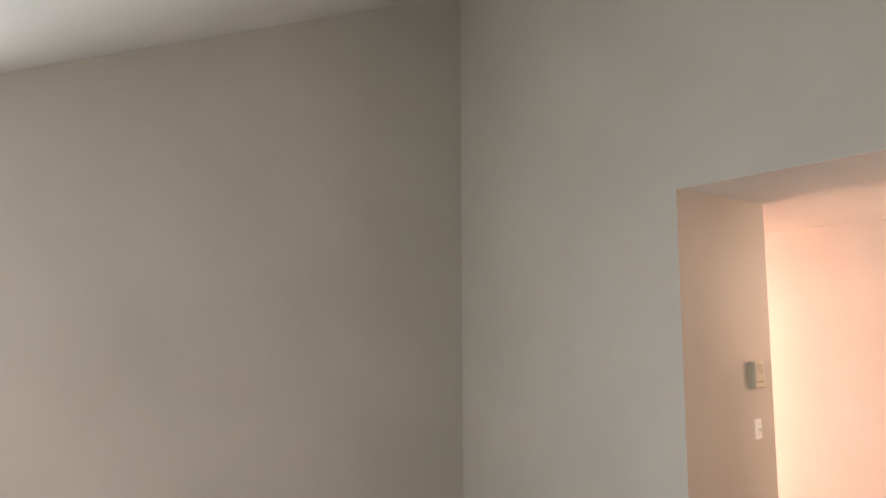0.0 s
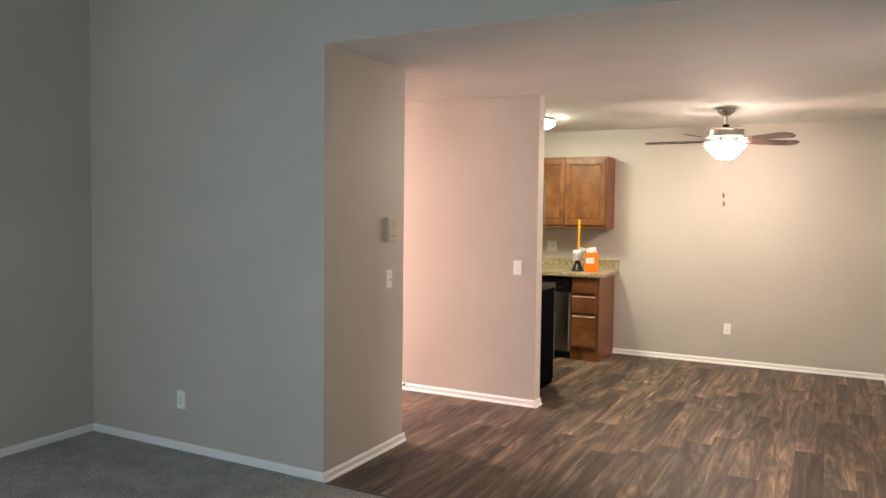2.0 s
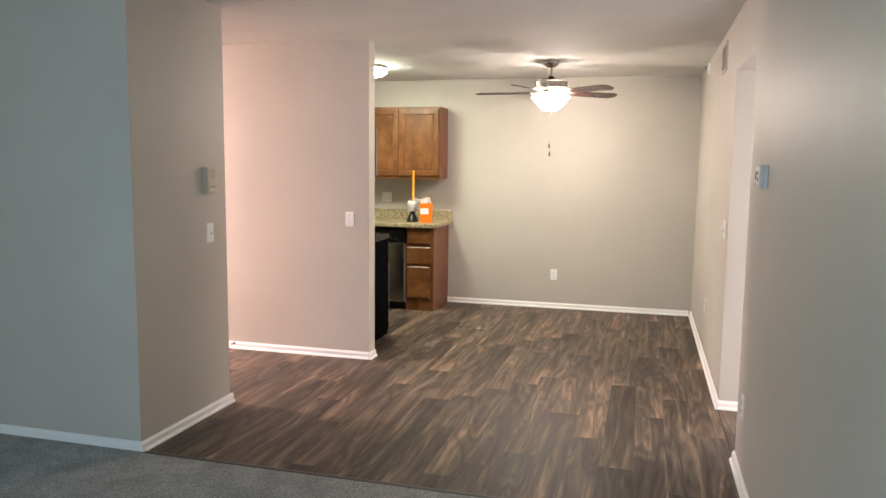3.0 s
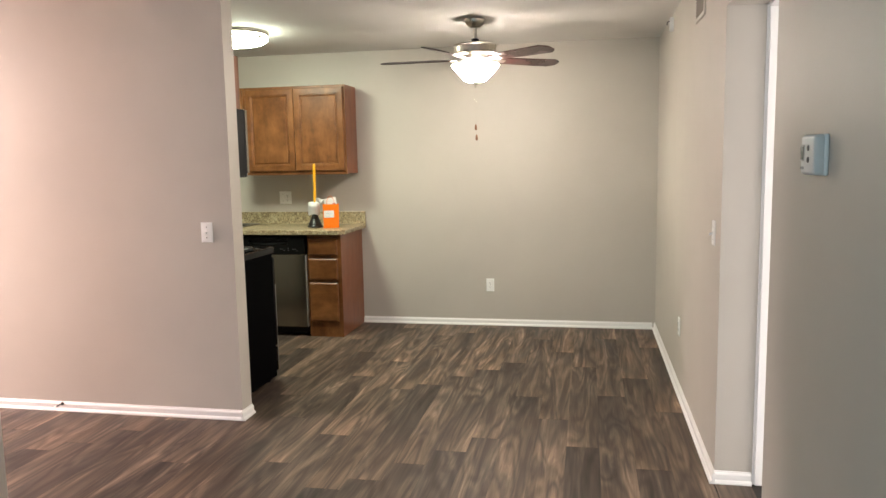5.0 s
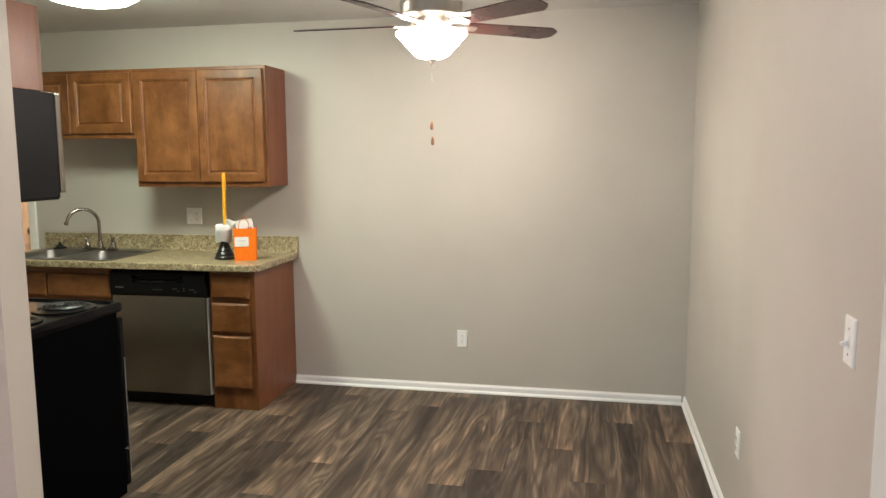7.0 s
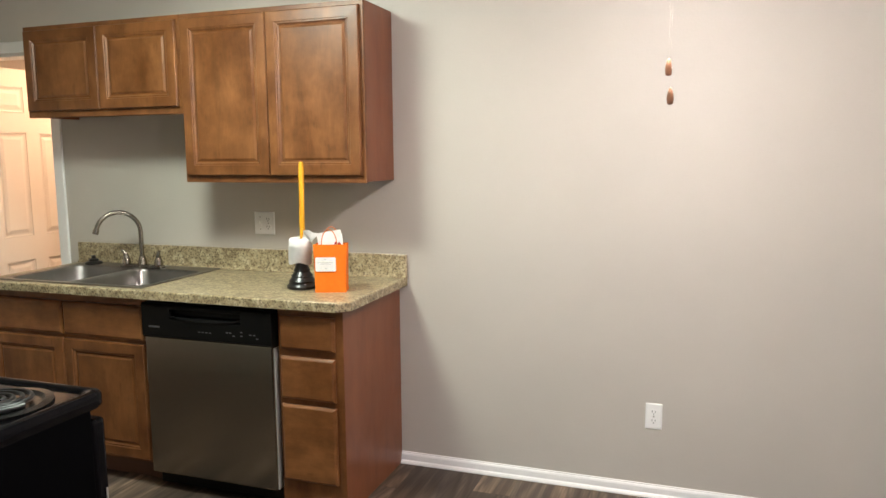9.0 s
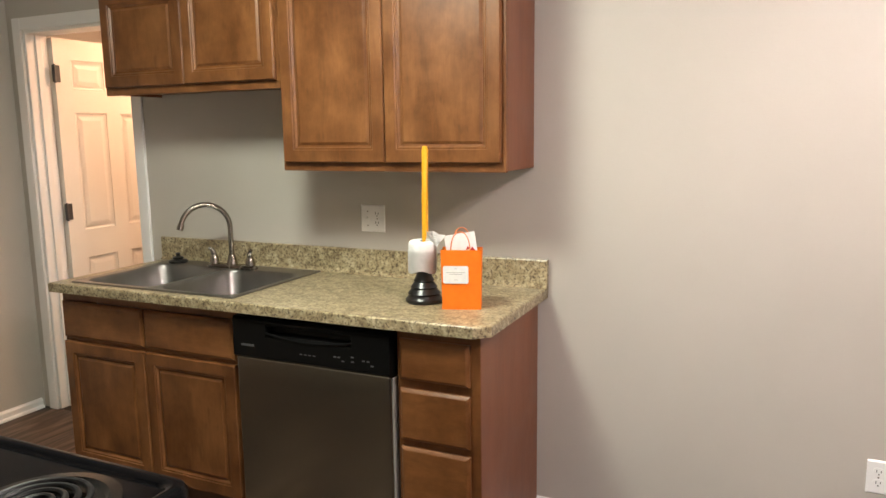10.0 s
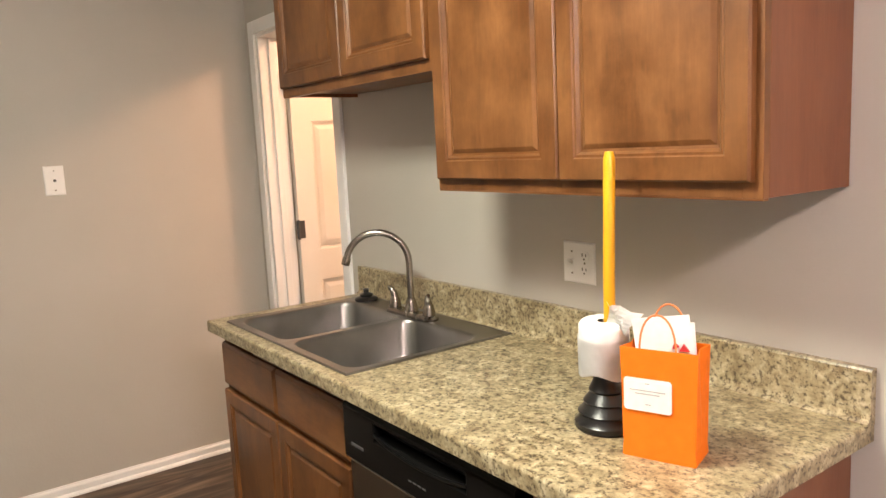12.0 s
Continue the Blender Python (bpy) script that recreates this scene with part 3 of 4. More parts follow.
def cabinet_door(parent, x0, x1, z0, z1, y):
    door = part("door", rect_rings(x1 - x0, z1 - z0, DOOR_PROFILE), CABINET, parent, m=pose((x0 + x1) / 2, y, (z0 + z1) / 2))
    part("panel", rect_rings(x1 - x0 - 0.132, z1 - z0 - 0.132, [(0.0, 0.0098), (0.0, 0.0105), (0.009, 0.0155), (0.011, 0.0160)]), CABINET, door)
    return door


def drawer_front(parent, x0, x1, z0, z1, y):
    return part("drawer_front", rect_rings(x1 - x0, z1 - z0, DRAWER_PROFILE), CABINET_H, parent, m=pose((x0 + x1) / 2, y, (z0 + z1) / 2))


def upper_cabinet(w, h, d, doors, label, m=None):
    """Origin at the back lower left corner on the wall; front towards -y."""
    c = thing("wall_cabinet", m, label, "cabinet", "kitchen wall cabinets")
    part("body", boxes([((0.016, -d + 0.019, 0.012), (w - 0.016, -0.002, h))], 0.0), CABINET, c)
    for x in (0, w - 0.016):
        part("end_panel", box((x, -d + 0.019, 0), (x + 0.016, -0.002, h), 0.001), ENDPANEL, c, "smooth red-brown end panel")
    ff = 0.038
    part("face_frame", boxes([((0, -d, 0), (ff, -d + 0.019, h)), ((w - ff, -d, 0), (w, -d + 0.019, h)), ((ff, -d, 0), (w - ff, -d + 0.019, ff)),
                              ((ff, -d, h - ff), (w - ff, -d + 0.019, h)), ((w / 2 - ff / 2, -d, ff), (w / 2 + ff / 2, -d + 0.019, h - ff))], 0.0008), CABINET, c)
    part("rail", box((0.001, -d + 0.001, -0.004), (w - 0.001, -d + 0.018, 0.0)), CABINET_H, c)
    step = (w - 0.026) / doors
    for k in range(doors):
        cabinet_door(c, 0.013 + k * step + 0.0015, 0.013 + (k + 1) * step - 0.0015, 0.028, h - 0.022, -d)
    return c


upper_cabinet(0.922, 0.757, 0.305, 2, "stained maple two-door wall cabinet beside the sink", pose(-2.952, NORTH, 1.373))
upper_cabinet(0.935, 0.440, 0.305, 2, "short stained maple wall cabinet above the sink", pose(-3.888, NORTH, 1.690))
upper_cabinet(0.762, 0.312, 0.285, 2, "short stained maple cabinet above the microwave", pose(-2.068, HALL_N + 0.12, 1.808, 0, 0, 180))

BY = NORTH - 0.595               # face of the base cabinets
CX0, CX1 = -3.912, -2.010        # base run


def base_body(c, x0, x1, left=False, right=False):
    lx, rx = x0 + (0.016 if left else 0), x1 - (0.016 if right else 0)
    part("body", box((lx, BY + 0.019, 0.11), (rx, NORTH - 0.004, 0.70 if left else 0.874)), CABINET, c)
    part("toe_kick", box((lx, BY + 0.075, 0.0), (rx, NORTH - 0.1, 0.11)), material("dark_toe_kick", (0.09, 0.04, 0.02), 0.6), c)
    if left:
        part("end_panel", box((x0, BY + 0.019, 0), (lx, NORTH - 0.004, 0.874), 0.001), ENDPANEL, c, "smooth red-brown end panel")
    if right:
        part("end_panel", box((rx, BY + 0.002, 0.0), (x1, NORTH - 0.004, 0.874), 0.001), ENDPANEL, c, "smooth red-brown end panel")


# sink base
c = thing("sink_base_cabinet", pose(0, 0, 0), "stained maple sink base with two doors", "cabinet", "kitchen base cabinets")
X0, X1 = CX0, -2.982
base_body(c, X0, X1, left=True)
XM = (X0 + X1) / 2
part("face_frame", boxes([((X0, BY, 0.11), (X0 + 0.03, BY + 0.019, 0.874)), ((X1 - 0.03, BY, 0.11), (X1, BY + 0.019, 0.874)), ((X0 + 0.03, BY, 0.11), (X1 - 0.03, BY + 0.019, 0.14)),
                          ((X0 + 0.03, BY, 0.835), (X1 - 0.03, BY + 0.019, 0.874)), ((X0 + 0.03, BY, 0.655), (X1 - 0.03, BY + 0.019, 0.690)), ((XM - 0.02, BY, 0.14), (XM + 0.02, BY + 0.019, 0.655))]), CABINET, c)
for a, b in ((X0 + 0.008, XM - 0.003), (XM + 0.003, X1 - 0.008)):
    cabinet_door(c, a, b, 0.125, 0.660, BY)
    drawer_front(c, a, b, 0.677, 0.832, BY)

# drawer base
c = thing("drawer_base_cabinet", pose(0, 0, 0), "narrow stained maple cabinet with three drawers", "cabinet", "kitchen base cabinets")
X0, X1 = -2.308, CX1
base_body(c, X0, X1, right=True)
part("face_frame", boxes([((X0, BY, 0.0), (X0 + 0.022, BY + 0.019, 0.874)), ((X1 - 0.045, BY, 0.0), (X1 - 0.001, BY + 0.019, 0.874)), ((X0 + 0.022, BY, 0.0), (X1 - 0.045, BY + 0.019, 0.145)),
                          ((X0 + 0.022, BY, 0.825), (X1 - 0.045, BY + 0.019, 0.874)), ((X0 + 0.022, BY, 0.655), (X1 - 0.045, BY + 0.019, 0.715)), ((X0 + 0.022, BY, 0.455), (X1 - 0.045, BY + 0.019, 0.505))]), CABINET, c)
for z0, z1 in ((0.135, 0.466), (0.490, 0.670), (0.700, 0.840)):
    drawer_front(c, X0 + 0.012, X1 - 0.034, z0, z1, BY)

# dishwasher
d = thing("dishwasher", pose(-2.646, BY, 0) @ Matrix.Diagonal((1.078, 1, 1, 1)), "stainless dishwasher with a black control panel", "dishwasher")
part("body", box((-0.298, 0.03, 0.09), (0.298, 0.55, 0.862)), APPLIANCE, d)
part("door_panel", box((-0.300, -0.026, 0.082), (0.300, 0.03, 0.706), 0.006), STAINLESS, d, "brushed stainless door panel")
part("door_edge", box((0.3005, -0.020, 0.087), (0.3055, 0.028, 0.70), 0.001), material("pale_door_edge", (0.55, 0.55, 0.54), 0.35, 0.6), d, "pale metal door edge")
cp = bmesh.new()
zs = [(0.030, 0.706), (-0.028, 0.706), (-0.036, 0.715), (-0.036, 0.790), (-0.028, 0.800), (-0.004, 0.806), (-0.004, 0.826), (-0.030, 0.832), (-0.036, 0.840), (-0.036, 0.848), (-0.028, 0.858), (0.030, 0.858)]
rings([[(x, y, z) for y, z in zs] for x in (-0.303, 0.303)], bm=cp)
panel = part("control_panel", cp, BLACK, d, "black control panel with a pocket handle")
for x0, x1 in ((-0.303, -0.165), (0.165, 0.303)):
    part("panel_end", box((x0, -0.036, 0.786), (x1, -0.003, 0.846), 0.003), BLACK, panel)
lip = [(0.168 * k / 12, -0.0345, 0.808 - 0.020 * (1 - (k / 12) ** 2)) for k in range(-12, 13)]
part("handle", tube(lip, 0.0042, 8), BLACK, panel, "curved lip of the pocket handle", True)
part("brand_plate", box((-0.268, -0.0375, 0.752), (-0.215, -0.0365, 0.760)), DIMINK, panel)
for k in range(4):
    part("button", box((-0.03 + 0.017 * k, -0.0372, 0.745), (-0.020 + 0.017 * k, -0.0362, 0.749)), DIMINK, panel)
for k, (x, z) in enumerate(((0.10, 0.752), (0.115, 0.752), (0.13, 0.74), (0.165, 0.758), (0.165, 0.742), (0.205, 0.75), (0.222, 0.75), (0.236, 0.736))):
    part("button", box((x, -0.0372, z), (x + 0.010, -0.0362, z + 0.005)), DIMINK, panel)
part("toe_panel", box((-0.300, 0.03, 0.012), (0.300, 0.06, 0.080), 0.002), BLACK, d)

# worktop with a cut-out for the sink, clipped front corner and a coved splash
TX0, TX1, TY0, TY1, TZ = -3.925, -1.970, NORTH - 0.648, NORTH - 0.002, 0.914
SX0, SX1, SY0, SY1 = -3.832, -2.988, 7.496, 8.060
top = bmesh.new()
hx0, hx1, hy0, hy1 = SX0 + 0.02, SX1 - 0.02, SY0 + 0.02, SY1 - 0.02
grid_x = [TX0, hx0, hx1, TX1 - 0.045, TX1]
grid_y = [TY0, TY0 + 0.045, hy0 + 0.0, hy1, TY1]
vv = {(i, j): top.verts.new((x, y, TZ)) for i, x in enumerate(grid_x) for j, y in enumerate(grid_y)}
for i in range(4):
    for j in range(4):
        if (i, j) == (1, 2):
            continue
        if (i, j) == (3, 0):
            top.faces.new((vv[3, 0], vv[4, 1], vv[3, 1]))
        else:
            top.faces.new((vv[i, j], vv[i + 1, j], vv[i + 1, j + 1], vv[i, j + 1]))
top.verts.remove(vv[4, 0])
ext = bmesh.ops.extrude_face_region(top, geom=top.faces[:])
for v in [g for g in ext["geom"] if isinstance(g, bmesh.types.BMVert)]:
    v.co.z -= 0.038
bmesh.ops.recalc_face_normals(top, faces=top.faces)
rim = [e for e in top.edges if len(e.link_faces) == 2 and abs(e.link_faces[0].normal.z - e.link_faces[1].normal.z) > 0.5
       and all(v.co.z > TZ - 0.001 for v in e.verts) and (all(v.co.y < TY0 + 0.046 for v in e.verts) or all(v.co.x > TX1 - 0.046 for v in e.verts) or all(v.co.x < TX0 + 0.001 for v in e.verts))]
bmesh.ops.bevel(top, geom=rim, offset=0.007, segments=3, affect="EDGES", profile=0.5)
ct = thing("worktop", pose(0, 0, 0), "tan granite-look laminate worktop with clipped corner", "countertop")
part("slab", top, LAMINATE, ct)
sp = [(TY1, TZ - 0.004), (TY1 - 0.030, TZ - 0.004), (TY1 - 0.030, TZ + 0.003), (TY1 - 0.023, TZ + 0.010), (TY1 - 0.020, TZ + 0.02), (TY1 - 0.020, TZ + 0.105), (TY1 - 0.017, TZ + 0.110), (TY1, TZ + 0.110)]
part("backsplash", rings([[(x, y, z) for y, z in sp] for x in (TX0 - 0.001, TX1 + 0.001)]), LAMINATE, ct)

# double sink
s = thing("double_sink", pose(0, 0, TZ), "brushed stainless drop-in double bowl sink", "sink")
XMID = (SX0 + SX1) / 2


def basin(x0, x1, bx0, bx1):
    """One half of the deck with its bowl; deck from x0 to x1, bowl from bx0 to bx1."""
    by0, by1 = SY0 + 0.026, SY1 - 0.090
    cx, cy, w, h = (bx0 + bx1) / 2, (by0 + by1) / 2, bx1 - bx0, by1 - by0
    inner = rounded_rect(cx, cy, w, h, 0.055, 0.0)
    outer = []
    for p in inner:
        dx, dy = p[0] - cx, p[1] - cy
        kx = ((x1 - cx) if dx > 0 else (x0 - cx)) / dx if abs(dx) > 1e-6 else 1e9
        ky = ((SY1 - cy) if dy > 0 else (SY0 - cy)) / dy if abs(dy) > 1e-6 else 1e9
        k = min(kx, ky)
        outer.append([cx + dx * k, cy + dy * k])
    for tx in (x0, x1):
        for ty in (SY0, SY1):
            i = min(range(len(outer)), key=lambda q: (outer[q][0] - tx) ** 2 + (outer[q][1] - ty) ** 2)
            outer[i] = [tx, ty]
    loops = [[(x, y, 0.0005) for x, y in outer], [(x, y, 0.005) for x, y in outer]]
    loops.append([(x * 0.08 + p[0] * 0.92, y * 0.08 + p[1] * 0.92, 0.005) for (x, y), p in zip(outer, inner)])
    for inset, z in ((0.0, 0.004), (0.004, 0.0), (0.007, -0.01), (0.018, -0.11), (0.030, -0.150), (0.055, -0.168), (0.10, -0.172)):
        r = max(0.02, 0.055 - inset * 0.1)
        loops.append(rounded_rect(cx, cy, w - 2 * inset, h - 2 * inset, min(r + inset * 0.25, (min(w, h) - 2 * inset) / 2 - 0.001), z))
    part("basin", rings(loops, close_first=False), SINKSTEEL, s, "", True)
    part("drain", lathe([(0.045, -0.1715), (0.045, -0.169), (0.036, -0.168), (0.030, -0.171), (0.0, -0.1712)], 24, (cx, cy), first=False, last=False), CHROME, s, "", True)


basin(SX0, XMID, SX0 + 0.026, XMID - 0.013)
basin(XMID, SX1, XMID + 0.013, SX1 - 0.026)
part("rim", tube([(SX0, SY0, 0.002), (SX1, SY0, 0.002), (SX1, SY1, 0.002), (SX0, SY1, 0.002), (SX0, SY0, 0.002)], 0.0045, 8), SINKSTEEL, s)

# faucet
f = thing("kitchen_faucet", pose(-3.408, 7.985, TZ + 0.005), "brushed nickel gooseneck faucet behind the sink", "faucet")
part("base_plate", rings([rounded_rect(0, 0, 0.27, 0.056, 0.027, 0), rounded_rect(0, 0, 0.27, 0.056, 0.027, 0.008), rounded_rect(0, 0, 0.25, 0.040, 0.019, 0.016)]), NICKEL, f, "", True)
part("collar", lathe([(0.024, 0.012), (0.022, 0.03), (0.016, 0.055), (0.0145, 0.06)], 24), NICKEL, f, "", True)
neck = [(0, 0, 0.05), (0, 0, 0.12), (0, 0, 0.185)]
R = 0.106
tx, ty = -0.585, -0.811
for k in range(1, 17):
    a = radians(168 * k / 16)
    q = R * (1 - math.cos(a))
    neck.append((tx * q, ty * q, 0.185 + R * math.sin(a)))
part("spout", tube(neck, 0.0115, 16), NICKEL, f, "curved gooseneck spout", True)
tip, back = Vector(neck[-1]), (Vector(neck[-1]) - Vector(neck[-2])).normalized()
part("aerator", tube([tip - back * 0.004, tip + back * 0.004, tip + back * 0.022], [0.0135, 0.0148, 0.0140], 16), NICKEL, f, "", True)
for sx in (-1, 1):
    hb = lathe([(0.022, 0.010), (0.021, 0.03), (0.017, 0.045), (0.012, 0.058)], 20, (sx * 0.102, 0))
    tube([(sx * 0.102, 0, 0.05), (sx * 0.103, -0.003, 0.066), (sx * 0.110, -0.007, 0.080), (sx * 0.122, -0.012, 0.088)], [0.013, 0.012, 0.009, 0.006], 12, bm=hb)
    part("handle", hb, NICKEL, f, "", True)

st = thing("sink_stopper", pose(-3.757, 8.012, TZ + 0.005), "black rubber sink stopper lying on the rim", "sink stopper")
part("flange", lathe([(0.044, 0.0), (0.045, 0.006), (0.040, 0.012), (0.024, 0.016)], 24), RUBBER, st, "", True)
part("basket", lathe([(0.024, 0.015), (0.026, 0.024), (0.018, 0.028), (0.010, 0.030), (0.010, 0.040), (0.014, 0.044), (0.0, 0.047)], 24, last=False), RUBBER, st, "", True)

# plunger, toilet roll and gift bag on the worktop
PX, PY = -2.304, 7.720
p = thing("plunger", pose(PX, PY, TZ), "plunger with black ribbed cup and yellow handle", "plunger")
part("cup", lathe([(0.060, 0.0), (0.066, 0.004), (0.066, 0.014), (0.058, 0.022), (0.056, 0.030), (0.059, 0.034), (0.050, 0.044), (0.045, 0.052), (0.048, 0.056), (0.040, 0.066),
                   (0.034, 0.074), (0.037, 0.079), (0.030, 0.092), (0.024, 0.11), (0.021, 0.14), (0.015, 0.145)], 36), RUBBER, p, "black ribbed rubber cup", True, pose(-0.006, -0.004, 0))
part("handle", tube([(0, 0, 0.12), (0, 0, 0.30), (0.002, 0.004, 0.535), (0.002, 0.004, 0.548)], [0.0115, 0.0115, 0.0115, 0.008], 16), YELLOW, p, "yellow wooden handle", True)
t = thing("toilet_roll", pose(PX, PY, TZ + 0.130, 4, 3, 0) @ pose(-0.010, -0.006, 0), "white toilet paper roll threaded on the plunger handle", "toilet paper")
part("roll", lathe([(0.023, 0.0), (0.046, 0.0), (0.049, 0.004), (0.050, 0.05), (0.049, 0.082), (0.045, 0.088), (0.030, 0.091), (0.012, 0.089)], 36, first=False, last=False), TISSUE, t, "", True)
part("core", lathe([(0.023, 0.08), (0.021, 0.08), (0.021, -0.002), (0.023, -0.002)], 24, first=False, last=False), BEIGE, t)
sh = bmesh.new()
rows = []
for i in range(7):
    u = i / 6
    rows.append([(0.012 + 0.062 * v + 0.006 * math.sin(5 * v + 2 * u), -0.012 + 0.030 * u * v + 0.010 * math.sin(3 * u + 4 * v), 0.080 + 0.056 * u * (1 - 0.35 * v) + 0.006 * math.sin(9 * v + 3 * u) * u) for v in [k / 5 for k in range(6)]])
rings(rows, False, False, sh, around=False)
bmesh.ops.solidify(sh, geom=sh.faces[:], thickness=0.0015)
part("loose_sheet", sh, TISSUE, t, "loose crumpled end sheet")
sh = bmesh.new()
rows = []
for i in range(12):
    a = radians(-150 + 160 * i / 11)
    rows.append([(0.0515 * math.cos(a), 0.0515 * math.sin(a), z + (0.004 * math.sin(4 * a) if z < 0.03 else 0)) for z in (-0.022 + 0.010 * abs(math.sin(a * 1.3)), 0.03, 0.06)])
rings(rows, False, False, sh, around=False)
bmesh.ops.solidify(sh, geom=sh.faces[:], thickness=0.001)
part("hanging_sheet", sh, TISSUE, t, "", True)

g = thing("gift_bag", pose(-2.152, 7.690, TZ, 0, 0, 19), "small orange paper gift bag with twisted handles", "gift bag")
W, D, HB = 0.127, 0.076, 0.203
bag = bmesh.new()
prof = [(0.0, 0.0, 0.0), (0.002, 0.003, 0.0), (0.05, -0.001, 0.0), (0.12, 0.003, 0.003), (HB, 0.006, 0.008)]
loops = []
for z, gx, pinch in prof:
    a, b = W / 2 + gx, D / 2
    loops.append([(-a, -b, z), (0, -b - 0.001, z), (a, -b, z), (a - pinch, 0, z), (a, b, z), (0, b + 0.001, z), (-a, b, z), (-a + pinch, 0, z)])
rings(loops, True, False, bag)
inner = [[(x * 0.985, y * 0.97, z) for x, y, z in loops[-1]], [(x * 0.985, y * 0.97, 0.03) for x, y, z in loops[1]]]
rings([loops[-1]] + inner, False, True, bag)
bmesh.ops.remove_doubles(bag, verts=bag.verts, dist=0.0002)
part("bag", bag, ORANGE, g)
sticker = part("label_sticker", rings([[(x, -D / 2 - 0.0035, z) for x, z, _ in rounded_rect(-0.018, 0.120, 0.086, 0.060, 0.006, 0, 4)], [(x, -D / 2 - 0.0042, z) for x, z, _ in rounded_rect(-0.018, 0.120, 0.086, 0.060, 0.006, 0, 4)]]), WHITEPAPER, g, "white printed sticker")
for z, x0, x1 in ((0.128, -0.050, 0.014), (0.122, -0.040, 0.004), (0.141, -0.022, -0.014), (0.103, -0.022, -0.012)):
    part("print", box((x0, -D / 2 - 0.0050, z - 0.0006), (x1, -D / 2 - 0.0042, z + 0.0006)), INK, sticker)
for y in (-D / 2 + 0.004, D / 2 - 0.006):
    pts = []
    for k in range(15):
        a = math.pi * k / 14
        pts.append((-0.033 * math.cos(a) - 0.002, y, 0.17 + (0.095 + (0.006 if y > 0 else 0)) * math.sin(a) ** 0.6))
    part("handle", tube(pts, 0.0019, 8), TWINE, g, "twisted orange paper handle", True)
for lean, x, y, z0, z1, wd in ((-9, 0.032, -0.014, 0.135, 0.258, 0.104), (-4, 0.014, 0.014, 0.045, 0.240, 0.096)):
    part("card", box((-wd / 2, 0.0, z0), (wd / 2, 0.0018, z1), 0.0006), WHITEPAPER, g, "white card standing in the bag", False, pose(x, y, 0, -3, lean, 2))
rb = bmesh.new()
rings([[(0.015, -0.006, 0.2), (0.020, -0.008, 0.214), (0.028, -0.006, 0.206)], [(0.017, -0.012, 0.2), (0.021, -0.012, 0.213), (0.029, -0.010, 0.205)]], bm=rb)
rings([[(0.028, -0.006, 0.198), (0.036, -0.008, 0.212), (0.046, -0.006, 0.199)], [(0.029, -0.012, 0.198), (0.037, -0.012, 0.211), (0.046, -0.010, 0.198)]], bm=rb)
part("red_print", rb, RED, g)

# ---- stove, microwave ----
SY_BACK = HALL_N + 0.125
o = thing("stove", pose(-2.452, SY_BACK + 0.042, 0), "black electric coil stove against the wall", "stove")
w = 0.378
part("body", box((-w, 0.0, 0.03), (w, 0.60, 0.885), 0.004), APPLIANCE, o, "black enamelled side panels")
top = rings([[(x, y, z) for x, y, _ in rounded_rect(0, 0.325, 2 * (w + 0.004) - 2 * i, 0.65 - 2 * i, 0.03, 0)] for i, z in ((0.006, 0.872), (0.0, 0.880), (0.0, 0.905), (0.004, 0.914), (0.014, 0.917), (0.026, 0.914), (0.031, 0.907))])
part("cooktop", top, ENAMEL, o, "glossy black cooktop", True)
for bx, by, br in ((-0.19, 0.20, 0.095), (0.20, 0.20, 0.075), (-0.20, 0.47, 0.075), (0.212, 0.478, 0.095)):
    part("drip_pan", lathe([(br + 0.032, 0.908), (br + 0.032, 0.913), (br + 0.012, 0.915), (br + 0.004, 0.908), (br * 0.4, 0.900), (0.0, 0.900)], 36, (bx, by), last=False), PAN, o, "", True)
    turns = 4 if br > 0.08 else 3
    pts = []
    for k in range(turns * 28 + 1):
        a = 2 * math.pi * k / 28
        r = 0.018 + (br - 0.018) * k / (turns * 28)
        pts.append((bx + r * math.cos(a), by + r * math.sin(a), 0.921))
    part("coil", tube(pts, 0.0058, 8), COIL, o, "spiral heating coil", True)
part("backguard", prism([(0.0, 0.90), (0.075, 0.90), (0.075, 0.93), (0.045, 1.06), (0.035, 1.075), (0.0, 1.075)], -w, w, 0), ENAMEL, o)
for k in range(5):
    kx = -0.30 + 0.15 * k
    part("knob", lathe([(0.022, 0), (0.021, 0.018), (0.016, 0.022), (0.0, 0.023)], 20, last=False), BLACK, o, "", True, pose(kx, 0.058, 1.00, -76, 0, 0))
oven = part("oven_door", box((-w + 0.003, 0.604, 0.235), (w - 0.003, 0.648, 0.845), 0.012, 3), ENAMEL, o)
part("oven_window", box((-0.24, 0.6485, 0.38), (0.24, 0.650, 0.66)), material("dark_oven_glass", (0.006, 0.006, 0.006), 0.06), oven)
oh = tube([(-0.31, 0.692, 0.79), (0.31, 0.692, 0.79)], 0.013, 14)
for sx in (-0.29, 0.29):
    tube([(sx, 0.645, 0.79), (sx, 0.69, 0.79)], 0.010, 10, bm=oh)
part("oven_handle", oh, BLACK, oven, "", True)
part("drawer", box((-w + 0.003, 0.604, 0.06), (w - 0.003, 0.640, 0.225), 0.008), ENAMEL, o)
part("trim_strip", box((w - 0.0025, 0.632, 0.12), (w + 0.0002, 0.637, 0.66), 0.0005), material("thin_steel_strip", (0.45, 0.44, 0.42), 0.4, 0.8), o)
for sx in (-0.33, 0.33):
    for y in (0.05, 0.55):
        part("foot", lathe([(0.018, 0.0), (0.018, 0.03)], 12, (sx, y)), BLACK, o)

